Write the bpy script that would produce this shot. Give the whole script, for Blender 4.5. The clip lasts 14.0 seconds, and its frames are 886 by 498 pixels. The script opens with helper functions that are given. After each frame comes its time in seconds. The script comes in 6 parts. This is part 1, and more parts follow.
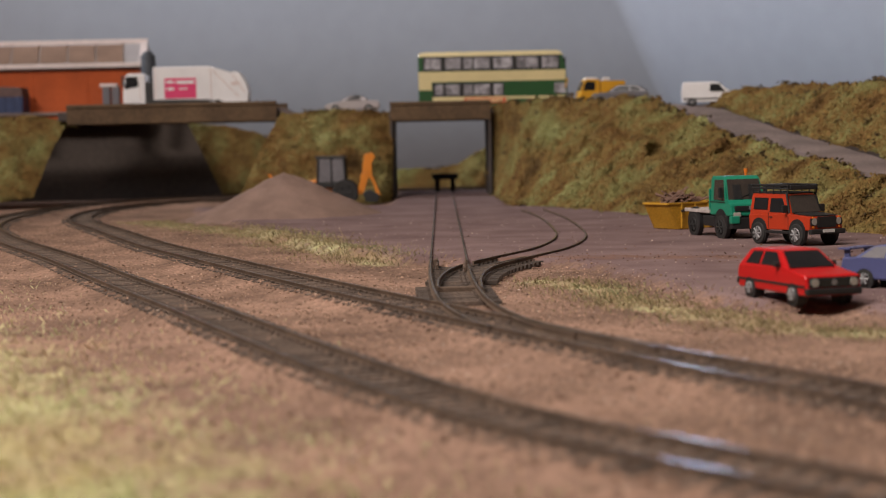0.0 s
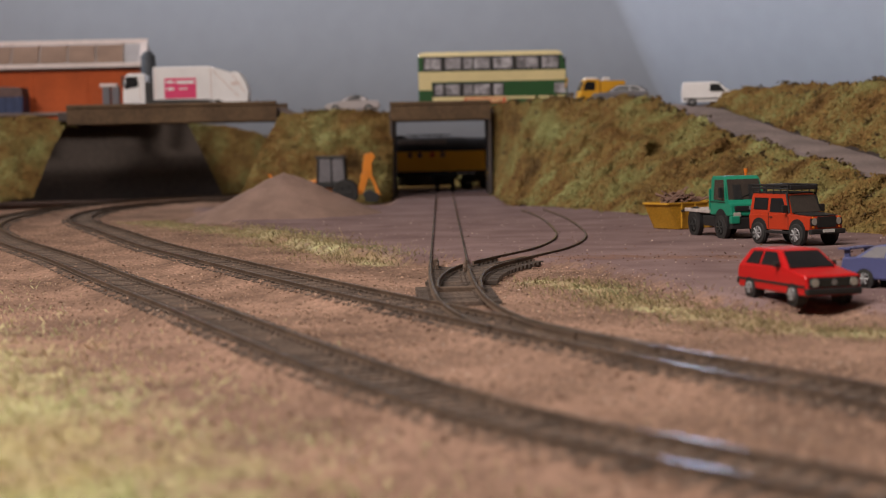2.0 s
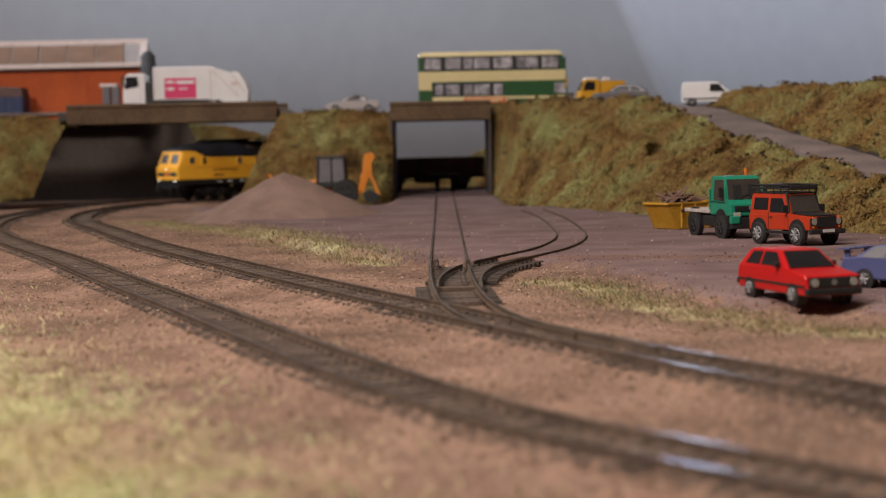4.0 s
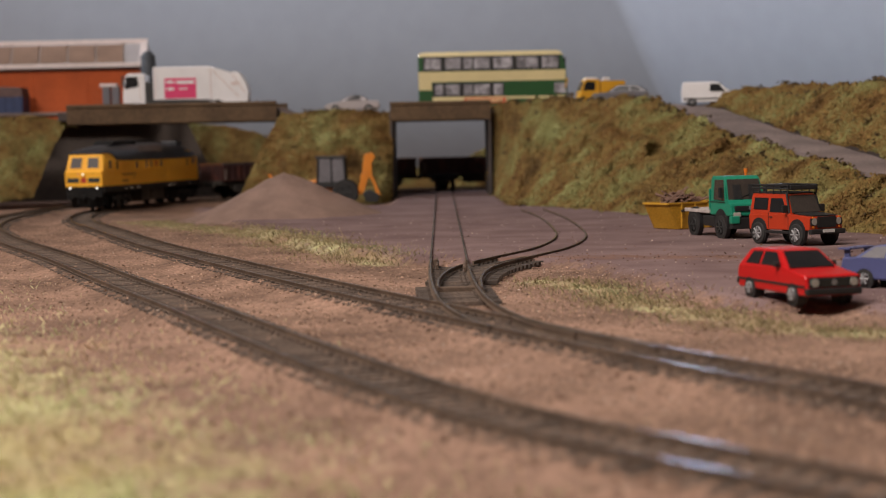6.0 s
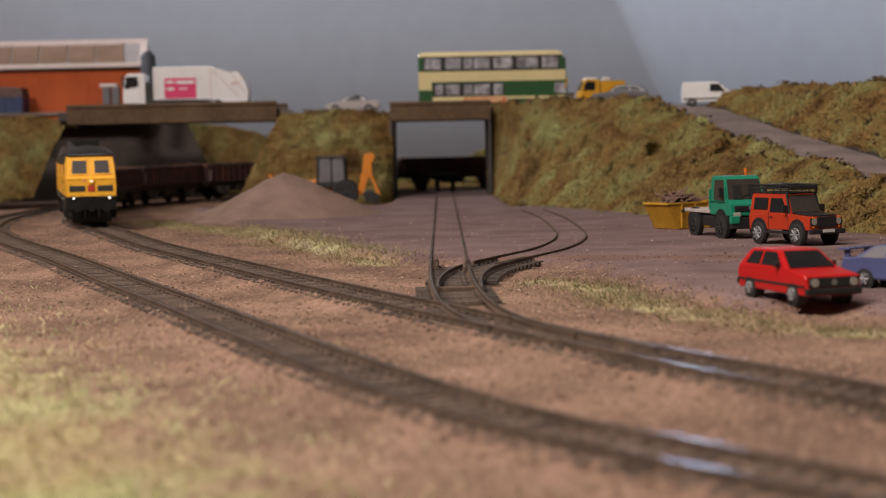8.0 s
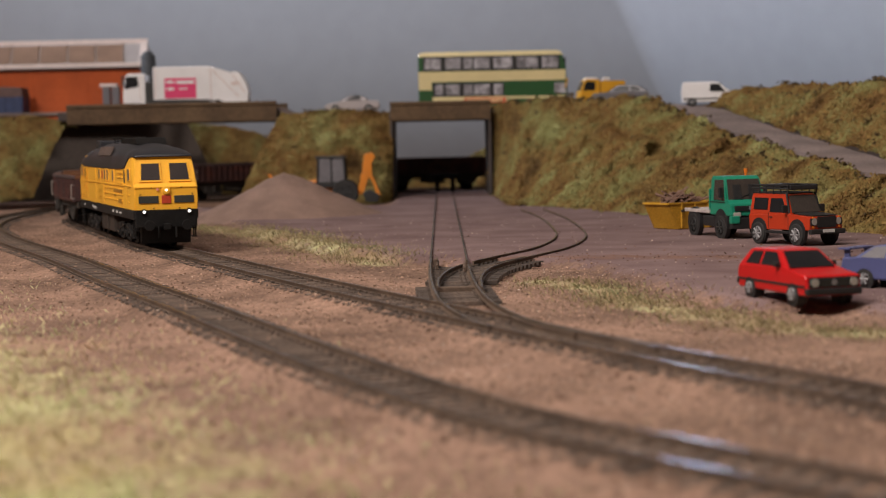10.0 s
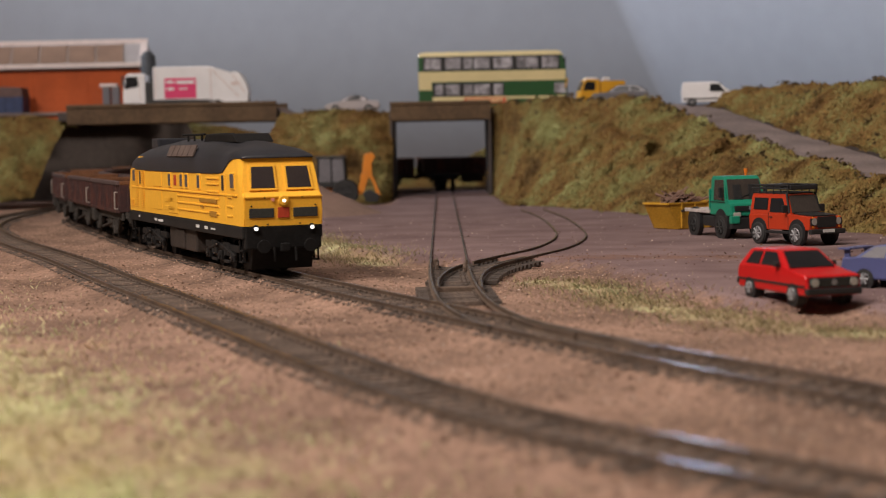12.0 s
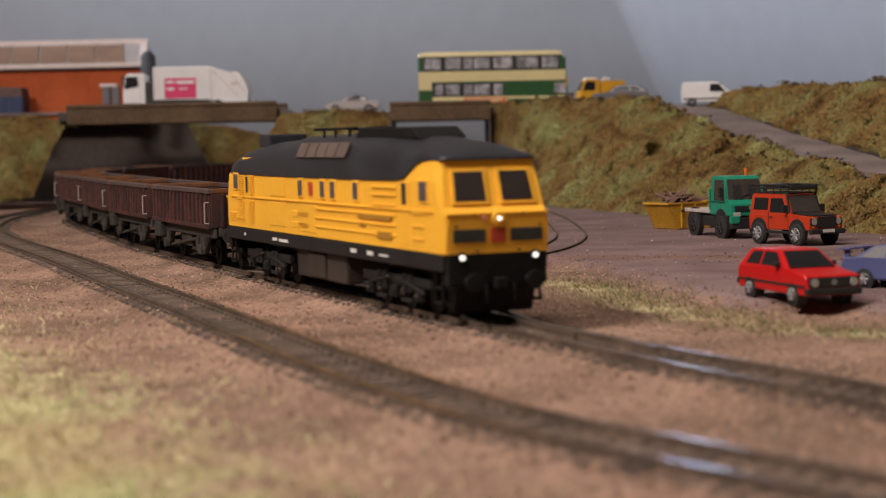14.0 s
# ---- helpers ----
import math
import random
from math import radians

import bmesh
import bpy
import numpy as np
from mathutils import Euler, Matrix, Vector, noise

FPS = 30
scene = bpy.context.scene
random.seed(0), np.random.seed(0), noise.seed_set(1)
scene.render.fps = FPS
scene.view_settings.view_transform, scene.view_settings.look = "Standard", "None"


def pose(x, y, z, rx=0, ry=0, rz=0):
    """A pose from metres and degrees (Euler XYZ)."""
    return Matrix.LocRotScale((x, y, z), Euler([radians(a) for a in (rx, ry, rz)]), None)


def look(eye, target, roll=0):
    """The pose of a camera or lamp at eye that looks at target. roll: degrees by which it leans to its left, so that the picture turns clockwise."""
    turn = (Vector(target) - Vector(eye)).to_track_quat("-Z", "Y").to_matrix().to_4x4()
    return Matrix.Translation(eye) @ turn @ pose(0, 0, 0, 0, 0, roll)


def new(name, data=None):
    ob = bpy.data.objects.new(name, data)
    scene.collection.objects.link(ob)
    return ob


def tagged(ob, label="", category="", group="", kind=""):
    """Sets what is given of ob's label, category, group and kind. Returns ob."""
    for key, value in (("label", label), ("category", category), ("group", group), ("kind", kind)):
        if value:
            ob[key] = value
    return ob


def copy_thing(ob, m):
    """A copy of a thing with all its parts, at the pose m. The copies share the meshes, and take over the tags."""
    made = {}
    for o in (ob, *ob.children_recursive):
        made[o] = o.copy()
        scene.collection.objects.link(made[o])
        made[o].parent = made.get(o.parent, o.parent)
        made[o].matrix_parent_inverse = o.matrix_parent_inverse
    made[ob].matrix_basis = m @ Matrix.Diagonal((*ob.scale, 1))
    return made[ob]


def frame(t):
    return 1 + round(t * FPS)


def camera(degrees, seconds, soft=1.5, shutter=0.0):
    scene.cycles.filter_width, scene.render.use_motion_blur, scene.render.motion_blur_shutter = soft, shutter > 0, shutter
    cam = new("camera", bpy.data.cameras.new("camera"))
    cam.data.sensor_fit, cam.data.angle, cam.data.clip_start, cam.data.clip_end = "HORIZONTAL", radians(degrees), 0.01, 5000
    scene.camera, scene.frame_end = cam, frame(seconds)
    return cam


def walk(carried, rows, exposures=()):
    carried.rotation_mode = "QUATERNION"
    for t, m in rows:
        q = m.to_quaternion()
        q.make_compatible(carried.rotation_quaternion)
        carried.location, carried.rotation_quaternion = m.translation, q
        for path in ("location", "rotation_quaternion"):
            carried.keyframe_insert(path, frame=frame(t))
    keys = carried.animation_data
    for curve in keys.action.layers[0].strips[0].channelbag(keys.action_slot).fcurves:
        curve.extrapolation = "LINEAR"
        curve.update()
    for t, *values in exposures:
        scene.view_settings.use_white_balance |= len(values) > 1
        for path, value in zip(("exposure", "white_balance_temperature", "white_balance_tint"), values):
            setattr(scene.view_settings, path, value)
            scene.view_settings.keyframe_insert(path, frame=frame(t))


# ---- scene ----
# A model railway of 00 gauge on a baseboard. Plans are in millimetres (MM) or, for models, in prototype metres (OO, HO).
MM, OO, HO = 0.001, 1 / 76.0, 1 / 87.0

# ---- camera ----
cam = camera(28.85, 14.0, soft=1.0, shutter=0.5)
cam.data.dof.use_dof = True
cam.data.dof.focus_distance = 0.80
cam.data.dof.aperture_fstop = 20.0
EYE = (0.0, 0.0, 0.055)
VIEW = look(EYE, (0.0, 1.0, 0.055 - math.tan(radians(3.666))), -1.19)
walk(cam, [(0.0, VIEW), (14.0, VIEW)])

# ---- light of the room ----
world = bpy.data.worlds.new("room_air")
scene.world = world
world.use_nodes = True
world.node_tree.nodes["Background"].inputs[0].default_value = (1.0, 0.93, 0.86, 1)
world.node_tree.nodes["Background"].inputs[1].default_value = 0.035
scene.view_settings.exposure = 0.0


def area_lamp(name, eye, target, size, power, colour, spread=180):
    d = bpy.data.lights.new(name, "AREA")
    d.shape, d.size, d.size_y, d.energy, d.color = "RECTANGLE", size[0], size[1], power, colour
    d.spread = radians(spread)
    ob = new(name, d)
    ob.matrix_world = look(eye, target)
    return ob


area_lamp("ceiling_strip_light", (-0.85, -0.02, 1.12), (-0.05, 0.8, 0.0), (0.40, 0.2), 23.5, (1.0, 0.88, 0.79))
# Unseen fill lamp, added to lift the foreground's brightness.
area_lamp("ceiling_panel_light", (-0.25, 0.2, 1.2), (-0.1, 0.5, 0.0), (0.6, 0.4), 9.5, (1.0, 0.90, 0.84))
area_lamp("window_light", (0.425, 2.9, 0.52), (0.05, 0.6, 0.0), (0.085, 0.19), 0.85, (0.55, 0.70, 1.0))
# Added fill aimed at the sky board's right side; no such lamp is known.
area_lamp("side_strip_light", (-1.35, 1.75, 0.85), (0.5, 1.85, 0.2), (0.3, 0.3), 2.7, (0.86, 0.91, 1.0), 60)


# ---- materials ----
def mat(name, col, rough=0.6, metal=0.0, var=0.18, scale=120, fine=900, bump=0.25, depth=0.0004, col2=None, island=0.0,
        lo=0.35, hi=0.65, coat=0.0, spec=0.5, emit=0.0, alpha_glass=0.0, rnd=0.0):
    """A painted, earthy or metal surface with broad stains and fine grain."""
    m = bpy.data.materials.new(name)
    m.use_nodes = True
    nt = m.node_tree
    b = nt.nodes["Principled BSDF"]
    N, L = nt.nodes.new, nt.links.new
    tc = N("ShaderNodeTexCoord")
    n1 = N("ShaderNodeTexNoise")
    n1.inputs["Scale"].default_value, n1.inputs["Detail"].default_value = scale, 5
    n2 = N("ShaderNodeTexNoise")
    n2.inputs["Scale"].default_value, n2.inputs["Detail"].default_value = fine, 3
    L(tc.outputs["Object"], n1.inputs["Vector"]), L(tc.outputs["Object"], n2.inputs["Vector"])
    ramp = N("ShaderNodeValToRGB")
    ramp.color_ramp.elements[0].position, ramp.color_ramp.elements[1].position = lo, hi
    c2 = col2 or [min(1, c * (1 + var)) for c in col]
    c1 = [c * (1 - var) for c in col] if not col2 else col
    ramp.color_ramp.elements[0].color, ramp.color_ramp.elements[1].color = (*c1, 1), (*c2, 1)
    L(n1.outputs["Fac"], ramp.inputs["Fac"])
    hsv = N("ShaderNodeHueSaturation")
    mr = N("ShaderNodeMapRange")
    mr.inputs["From Min"].default_value, mr.inputs["From Max"].default_value = 0.3, 0.7
    mr.inputs["To Min"].default_value, mr.inputs["To Max"].default_value = 1 - var, 1 + var
    L(n2.outputs["Fac"], mr.inputs["Value"])
    last = mr.outputs["Result"]
    if island or rnd:
        g = N("ShaderNodeNewGeometry") if island else N("ShaderNodeObjectInfo")
        m2 = N("ShaderNodeMapRange")
        k = island or rnd
        m2.inputs["To Min"].default_value, m2.inputs["To Max"].default_value = 1 - k, 1 + k
        L(g.outputs["Random Per Island"] if island else g.outputs["Random"], m2.inputs["Value"])
        mul = N("ShaderNodeMath")
        mul.operation = "MULTIPLY"
        L(last, mul.inputs[0]), L(m2.outputs["Result"], mul.inputs[1])
        last = mul.outputs[0]
    L(ramp.outputs["Color"], hsv.inputs["Color"]), L(last, hsv.inputs["Value"])
    L(hsv.outputs["Color"], b.inputs["Base Color"])
    b.inputs["Roughness"].default_value, b.inputs["Metallic"].default_value = rough, metal
    b.inputs["Coat Weight"].default_value, b.inputs["Specular IOR Level"].default_value = coat, spec
    if emit:
        b.inputs["Emission Color"].default_value, b.inputs["Emission Strength"].default_value = (*col, 1), emit
    if bump:
        bp = N("ShaderNodeBump")
        bp.inputs["Strength"].default_value, bp.inputs["Distance"].default_value = bump, depth
        L(n2.outputs["Fac"], bp.inputs["Height"]), L(bp.outputs["Normal"], b.inputs["Normal"])
    return m


def ground_mat(name):
    """Scattered brown ballast dust, pinkish yard grit and thin turf, mixed by the mesh's 'yard' and 'turf' layers."""
    m = mat(name, (0.222, 0.140, 0.103), 0.95, var=0.34, scale=22, fine=420, bump=0.8, depth=0.0010, spec=0.15)
    nt = m.node_tree
    N, L = nt.nodes.new, nt.links.new
    b = nt.nodes["Principled BSDF"]
    base = b.inputs["Base Color"].links[0].from_socket
    tc = nt.nodes["Texture Coordinate"]

    def layer(attr, ca, cb, scale, fine, below):
        at = N("ShaderNodeAttribute")
        at.attribute_name = attr
        n = N("ShaderNodeTexNoise")
        n.inputs["Scale"].default_value, n.inputs["Detail"].default_value = scale, 6
        e = N("ShaderNodeTexNoise")
        e.inputs["Scale"].default_value, e.inputs["Detail"].default_value = fine, 4
        L(tc.outputs["Object"], n.inputs["Vector"]), L(tc.outputs["Object"], e.inputs["Vector"])
        r = N("ShaderNodeValToRGB")
        r.color_ramp.elements[0].position, r.color_ramp.elements[1].position = 0.36, 0.66
        r.color_ramp.elements[0].color, r.color_ramp.elements[1].color = (*ca, 1), (*cb, 1)
        L(n.outputs["Fac"], r.inputs["Fac"])
        s = N("ShaderNodeMath")
        s.operation = "MULTIPLY_ADD"
        L(e.outputs["Fac"], s.inputs[0])
        s.inputs[1].default_value, s.inputs[2].default_value = 1.1, -0.55
        a = N("ShaderNodeMath")
        L(at.outputs["Fac"], a.inputs[0]), L(s.outputs[0], a.inputs[1])
        k = N("ShaderNodeMapRange")
        k.inputs["From Min"].default_value, k.inputs["From Max"].default_value = 0.32, 0.68
        L(a.outputs[0], k.inputs["Value"])
        mx = N("ShaderNodeMix")
        mx.data_type = "RGBA"
        L(k.outputs["Result"], mx.inputs["Factor"]), L(below, mx.inputs["A"]), L(r.outputs["Color"], mx.inputs["B"])
        return mx.outputs["Result"]

    c = layer("yard", (0.148, 0.097, 0.095), (0.218, 0.151, 0.147), 24, 160, base)
    c = layer("bed", (0.125, 0.083, 0.062), (0.215, 0.146, 0.110), 60, 300, c)
    c = layer("rust", (0.165, 0.090, 0.068), (0.225, 0.130, 0.100), 60, 90, c)
    c = layer("turf", (0.31, 0.215, 0.135), (0.46, 0.44, 0.24), 20, 120, c)
    L(c, b.inputs["Base Color"])
    return m


M_ground = ground_mat("ground_cover")
M_stone = mat("ballast_grit", (0.28, 0.185, 0.135), 0.95, island=0.5, var=0.1, bump=0, spec=0.2)
M_darkstone = mat("dark_crumbs", (0.10, 0.055, 0.035), 0.95, island=0.5, var=0.1, bump=0, spec=0.2)
M_sleeper = mat("sleeper_plastic", (0.048, 0.035, 0.028), 0.8, var=0.3, scale=90, col2=(0.112, 0.080, 0.062), rnd=0.3)
M_railside = mat("rusty_rail", (0.10, 0.066, 0.046), 0.7, metal=0.1, var=0.3, scale=60)
M_railtop = mat("worn_rail_top", (0.30, 0.27, 0.25), 0.22, metal=1.0, var=0.25, scale=40, bump=0.05)
def turf_mat(name, stops, island=0.16, scale=23):
    """Scatter whose colour drifts from straw and rust to olive over a few centimetres."""
    m = mat(name, (0.2, 0.15, 0.05), 0.95, island=island, var=0.12, scale=scale, fine=180, bump=0, spec=0.08)
    r = m.node_tree.nodes["Color Ramp"].color_ramp
    while len(r.elements) < len(stops):
        r.elements.new(0.5)
    for e, (p, c) in zip(r.elements, stops):
        e.position, e.color = p, (*c, 1)
    return m


TURF_STOPS = [(0.22, (0.055, 0.034, 0.015)), (0.34, (0.130, 0.082, 0.032)), (0.43, (0.205, 0.138, 0.050)), (0.50, (0.185, 0.150, 0.058)), (0.57, (0.220, 0.205, 0.080)), (0.69, (0.30, 0.305, 0.130))]
RUST_STOPS = [(0.26, (0.055, 0.032, 0.014)), (0.40, (0.165, 0.092, 0.034)), (0.50, (0.220, 0.138, 0.050)), (0.60, (0.220, 0.165, 0.064)), (0.74, (0.29, 0.25, 0.105))]
M_embank = turf_mat("scenic_turf", TURF_STOPS, 0.001)
M_tuft_a = turf_mat("turf_scatter", TURF_STOPS)
M_tuft_b = turf_mat("rusty_turf_scatter", RUST_STOPS)
M_tuft_c = mat("turf_clump_dark", (0.060, 0.042, 0.022), 0.95, island=0.4, var=0.2, scale=25, bump=0, spec=0.1)
M_blade = mat("static_grass", (0.25, 0.195, 0.11), 0.9, island=0.4, var=0.2, scale=18, bump=0, col2=(0.225, 0.225, 0.115), spec=0.1)
M_blade_pale = mat("pale_static_grass", (0.68, 0.57, 0.35), 0.9, island=0.3, var=0.15, scale=14, bump=0, col2=(0.54, 0.64, 0.32), spec=0.1)
M_blade_dry = mat("static_grass_straw", (0.31, 0.235, 0.135), 0.9, island=0.4, var=0.2, scale=18, bump=0, spec=0.1)
M_concrete = mat("stained_bridge_card", (0.075, 0.046, 0.026), 0.9, var=0.22, scale=35, fine=300, col2=(0.120, 0.076, 0.042))
M_abut = mat("dark_grey_abutment", (0.062, 0.05, 0.047), 0.9, var=0.15, scale=20, fine=200)
M_slope = mat("brown_grey_card", (0.062, 0.048, 0.041), 0.9, var=0.14, scale=14, fine=200)
M_tar = mat("grey_road_card", (0.185, 0.142, 0.132), 0.95, var=0.22, scale=25, fine=500, bump=0.4)
M_sky = mat("sky_blue_backdrop", (0.300, 0.328, 0.388), 0.85, var=0.03, scale=3, fine=40, bump=0.02)
M_heap = mat("fine_gravel", (0.225, 0.152, 0.125), 0.95, var=0.16, scale=40, fine=900, bump=0.8, depth=0.0008, spec=0.15)
M_yellow = mat("loco_yellow", (0.84, 0.43, 0.034), 0.55, var=0.05, scale=20, bump=0.03, coat=0.0, spec=0.35)
M_roof = mat("loco_black_roof", (0.018, 0.019, 0.024), 0.42, var=0.3, scale=40, bump=0.05)
M_black = mat("underframe_black", (0.008, 0.0075, 0.0075), 0.65, var=0.3, scale=80, bump=0.2, spec=0.2)
M_frame = mat("frame_grey_black", (0.015, 0.014, 0.014), 0.6, var=0.25, scale=60, bump=0.1, spec=0.25)
M_brownbox = mat("tank_brown", (0.030, 0.022, 0.018), 0.7, var=0.3, scale=50, bump=0.15)
M_roofgrille = mat("brown_roof_grille", (0.095, 0.068, 0.058), 0.6, var=0.2, scale=60)
M_steel = mat("wheel_steel", (0.35, 0.34, 0.33), 0.35, metal=1.0, var=0.2, bump=0.05)
M_glass = mat("smoked_glass", (0.030, 0.022, 0.021), 0.38, var=0.1, bump=0, coat=0.0)
M_glass_blue = mat("tinted_glass", (0.075, 0.062, 0.068), 0.38, var=0.1, bump=0, coat=0.0)
M_lamp = mat("lit_headlamp", (1.0, 0.97, 0.9), 0.3, var=0, bump=0, emit=1.3)
M_lamp_red = mat("pink_marker", (0.75, 0.30, 0.22), 0.4, var=0.05, bump=0)
M_red = mat("red_badge", (0.45, 0.05, 0.02), 0.5, var=0.1, bump=0)
M_grille = mat("dark_grille", (0.03, 0.032, 0.028), 0.6, var=0.2, bump=0.2)
M_print = mat("dark_print", (0.36, 0.17, 0.015), 0.6, var=0.1, bump=0)
M_whiteprint = mat("white_print", (0.62, 0.62, 0.60), 0.6, var=0.1, bump=0)
M_wagon = mat("rusty_maroon_wagon", (0.034, 0.011, 0.010), 0.7, var=0.3, scale=90, fine=500, col2=(0.085, 0.022, 0.013), lo=0.42, hi=0.72)
M_wagon_in = mat("worn_wagon_inside", (0.022, 0.017, 0.016), 0.85, var=0.3, scale=60)
M_wagon_rim = mat("chalky_wagon_rim", (0.075, 0.046, 0.044), 0.8, var=0.25, scale=90)
M_wagon_orange = mat("orange_rust_rim", (0.12, 0.044, 0.014), 0.8, var=0.25, scale=90)
M_wagon_grab = mat("pale_grab_rail", (0.30, 0.26, 0.23), 0.7)
M_weather = mat("weathered_frame", (0.030, 0.025, 0.021), 0.85, var=0.3, scale=80)


# ---- helpers for meshes ----
def part(name, bm, material, parent=None, label="", k=MM, smooth=False):
    """Links a bmesh as one mesh object under a thing or a part; k is the size of the plan's unit in metres."""
    bmesh.ops.recalc_face_normals(bm, faces=bm.faces)
    bmesh.ops.scale(bm, vec=(k, k, k), verts=bm.verts)
    me = bpy.data.meshes.new(name)
    bm.to_mesh(me)
    bm.free()
    me.materials.append(material)
    if smooth:
        for p in me.polygons:
            p.use_smooth = True
    ob = new(name, me)
    if parent is not None:
        ob.parent = parent
    if label:
        tagged(ob, label)
    return ob


def thing(name, label, category, m=None, group="", kind=""):
    ob = new(name)
    ob.empty_display_size = 0.01
    if m is not None:
        ob.matrix_basis = m
    return tagged(ob, label, category, group, kind)


def B():
    return bmesh.new()


def box(bm, x0, x1, y0, y1, z0, z1, bevel=0.0):
    r = bmesh.ops.create_cube(bm, size=1.0)
    for v in r["verts"]:
        v.co = Vector(((x0 + x1) / 2 + v.co.x * (x1 - x0), (y0 + y1) / 2 + v.co.y * (y1 - y0), (z0 + z1) / 2 + v.co.z * (z1 - z0)))
    if bevel:
        e = list({e for v in r["verts"] for e in v.link_edges})
        bmesh.ops.bevel(bm, geom=e, offset=bevel, segments=2, affect="EDGES", profile=0.6)
    return bm


def cyl(bm, c, axis, r, depth, seg=16, r2=None, bevel=0.0):
    q = Vector((0, 0, 1)).rotation_difference(Vector(axis)).to_matrix().to_4x4()
    res = bmesh.ops.create_cone(bm, cap_ends=True, segments=seg, radius1=r, radius2=r if r2 is None else r2, depth=depth, matrix=Matrix.Translation(c) @ q)
    if bevel:
        caps = [e for e in {e for v in res["verts"] for e in v.link_edges} if any(len(f.verts) > 4 for f in e.link_faces)]
        bmesh.ops.bevel(bm, geom=caps, offset=bevel, segments=2, affect="EDGES", profile=0.5)
    return bm


def rod(bm, a, b, r, seg=8):
    a, b = Vector(a), Vector(b)
    return cyl(bm, (a + b) / 2, b - a, r, (b - a).length, seg)


def prism(bm, prof, wide, bevel=0.0, segs=2):
    """A side outline of (x, z) swept across y; wide(x, z) gives the half width there (or a number)."""
    w = wide if callable(wide) else (lambda x, z: wide)
    L = [bm.verts.new((x, w(x, z), z)) for x, z in prof]
    R = [bm.verts.new((x, -w(x, z), z)) for x, z in prof]
    fs = [bm.faces.new(L), bm.faces.new(R[::-1])]
    n = len(prof)
    for i in range(n):
        fs.append(bm.faces.new((L[i], R[i], R[(i + 1) % n], L[(i + 1) % n])))
    if bevel:
        e = list({e for f in fs for e in f.edges})
        bmesh.ops.bevel(bm, geom=e, offset=bevel, segments=segs, affect="EDGES", profile=0.6)
    return bm


def loft(bm, rings, caps=True):
    """Skins rings of equal count."""
    V = [[bm.verts.new(p) for p in r] for r in rings]
    n = len(V[0])
    for a, b in zip(V, V[1:]):
        for i in range(n):
            bm.faces.new((a[i], a[(i + 1) % n], b[(i + 1) % n], b[i]))
    if caps:
        bm.faces.new(V[0][::-1]), bm.faces.new(V[-1])
    return bm


def slab(bm, pts, t):
    """A flat plate on the corner points, t thick along its normal both ways."""
    P = [Vector(p) for p in pts]
    n = (P[1] - P[0]).cross(P[2] - P[0]).normalized() * t
    a, b = [bm.verts.new(p + n) for p in P], [bm.verts.new(p - n) for p in P]
    bm.faces.new(a), bm.faces.new(b[::-1])
    for i in range(len(P)):
        j = (i + 1) % len(P)
        bm.faces.new((a[i], b[i], b[j], a[j]))
    return bm


def mesh_from(name, V, F, material, k=MM, smooth=False):
    me = bpy.data.meshes.new(name)
    me.from_pydata((np.asarray(V, float) * k).tolist(), [], F)
    me.materials.append(material)
    if smooth:
        for p in me.polygons:
            p.use_smooth = True
    me.update()
    return new(name, me)


def fnoise(x, y, s, seed=0.0):
    return noise.noise(Vector((x / s, y / s, seed)))


def sweep(ctrl, step=4.0):
    """An eased line through control points, at even steps: places and the way along."""
    P = np.array(ctrl, float)
    P = np.vstack([2 * P[0] - P[1], P, 2 * P[-1] - P[-2]])
    out = []
    for i in range(1, len(P) - 2):
        p0, p1, p2, p3 = P[i - 1:i + 3]
        t0 = 0.0
        t1 = t0 + np.linalg.norm(p1 - p0) ** 0.5
        t2 = t1 + np.linalg.norm(p2 - p1) ** 0.5
        t3 = t2 + np.linalg.norm(p3 - p2) ** 0.5
        t = np.linspace(t1, t2, 24, endpoint=False)[:, None]
        a1 = (t1 - t) / (t1 - t0) * p0 + (t - t0) / (t1 - t0) * p1
        a2 = (t2 - t) / (t2 - t1) * p1 + (t - t1) / (t2 - t1) * p2
        a3 = (t3 - t) / (t3 - t2) * p2 + (t - t2) / (t3 - t2) * p3
        b1 = (t2 - t) / (t2 - t0) * a1 + (t - t0) / (t2 - t0) * a2
        b2 = (t3 - t) / (t3 - t1) * a2 + (t - t1) / (t3 - t1) * a3
        out.append((t2 - t) / (t2 - t1) * b1 + (t - t1) / (t2 - t1) * b2)
    out.append(P[-2:-1])
    q = np.vstack(out)
    s = np.concatenate([[0], np.cumsum(np.linalg.norm(np.diff(q, axis=0), axis=1))])
    u = np.arange(0, s[-1], step)
    q = np.column_stack([np.interp(u, s, q[:, k]) for k in (0, 1)])
    for _ in range(30):
        q[1:-1] = 0.25 * q[:-2] + 0.5 * q[1:-1] + 0.25 * q[2:]
    s = np.concatenate([[0], np.cumsum(np.linalg.norm(np.diff(q, axis=0), axis=1))])
    return q, s


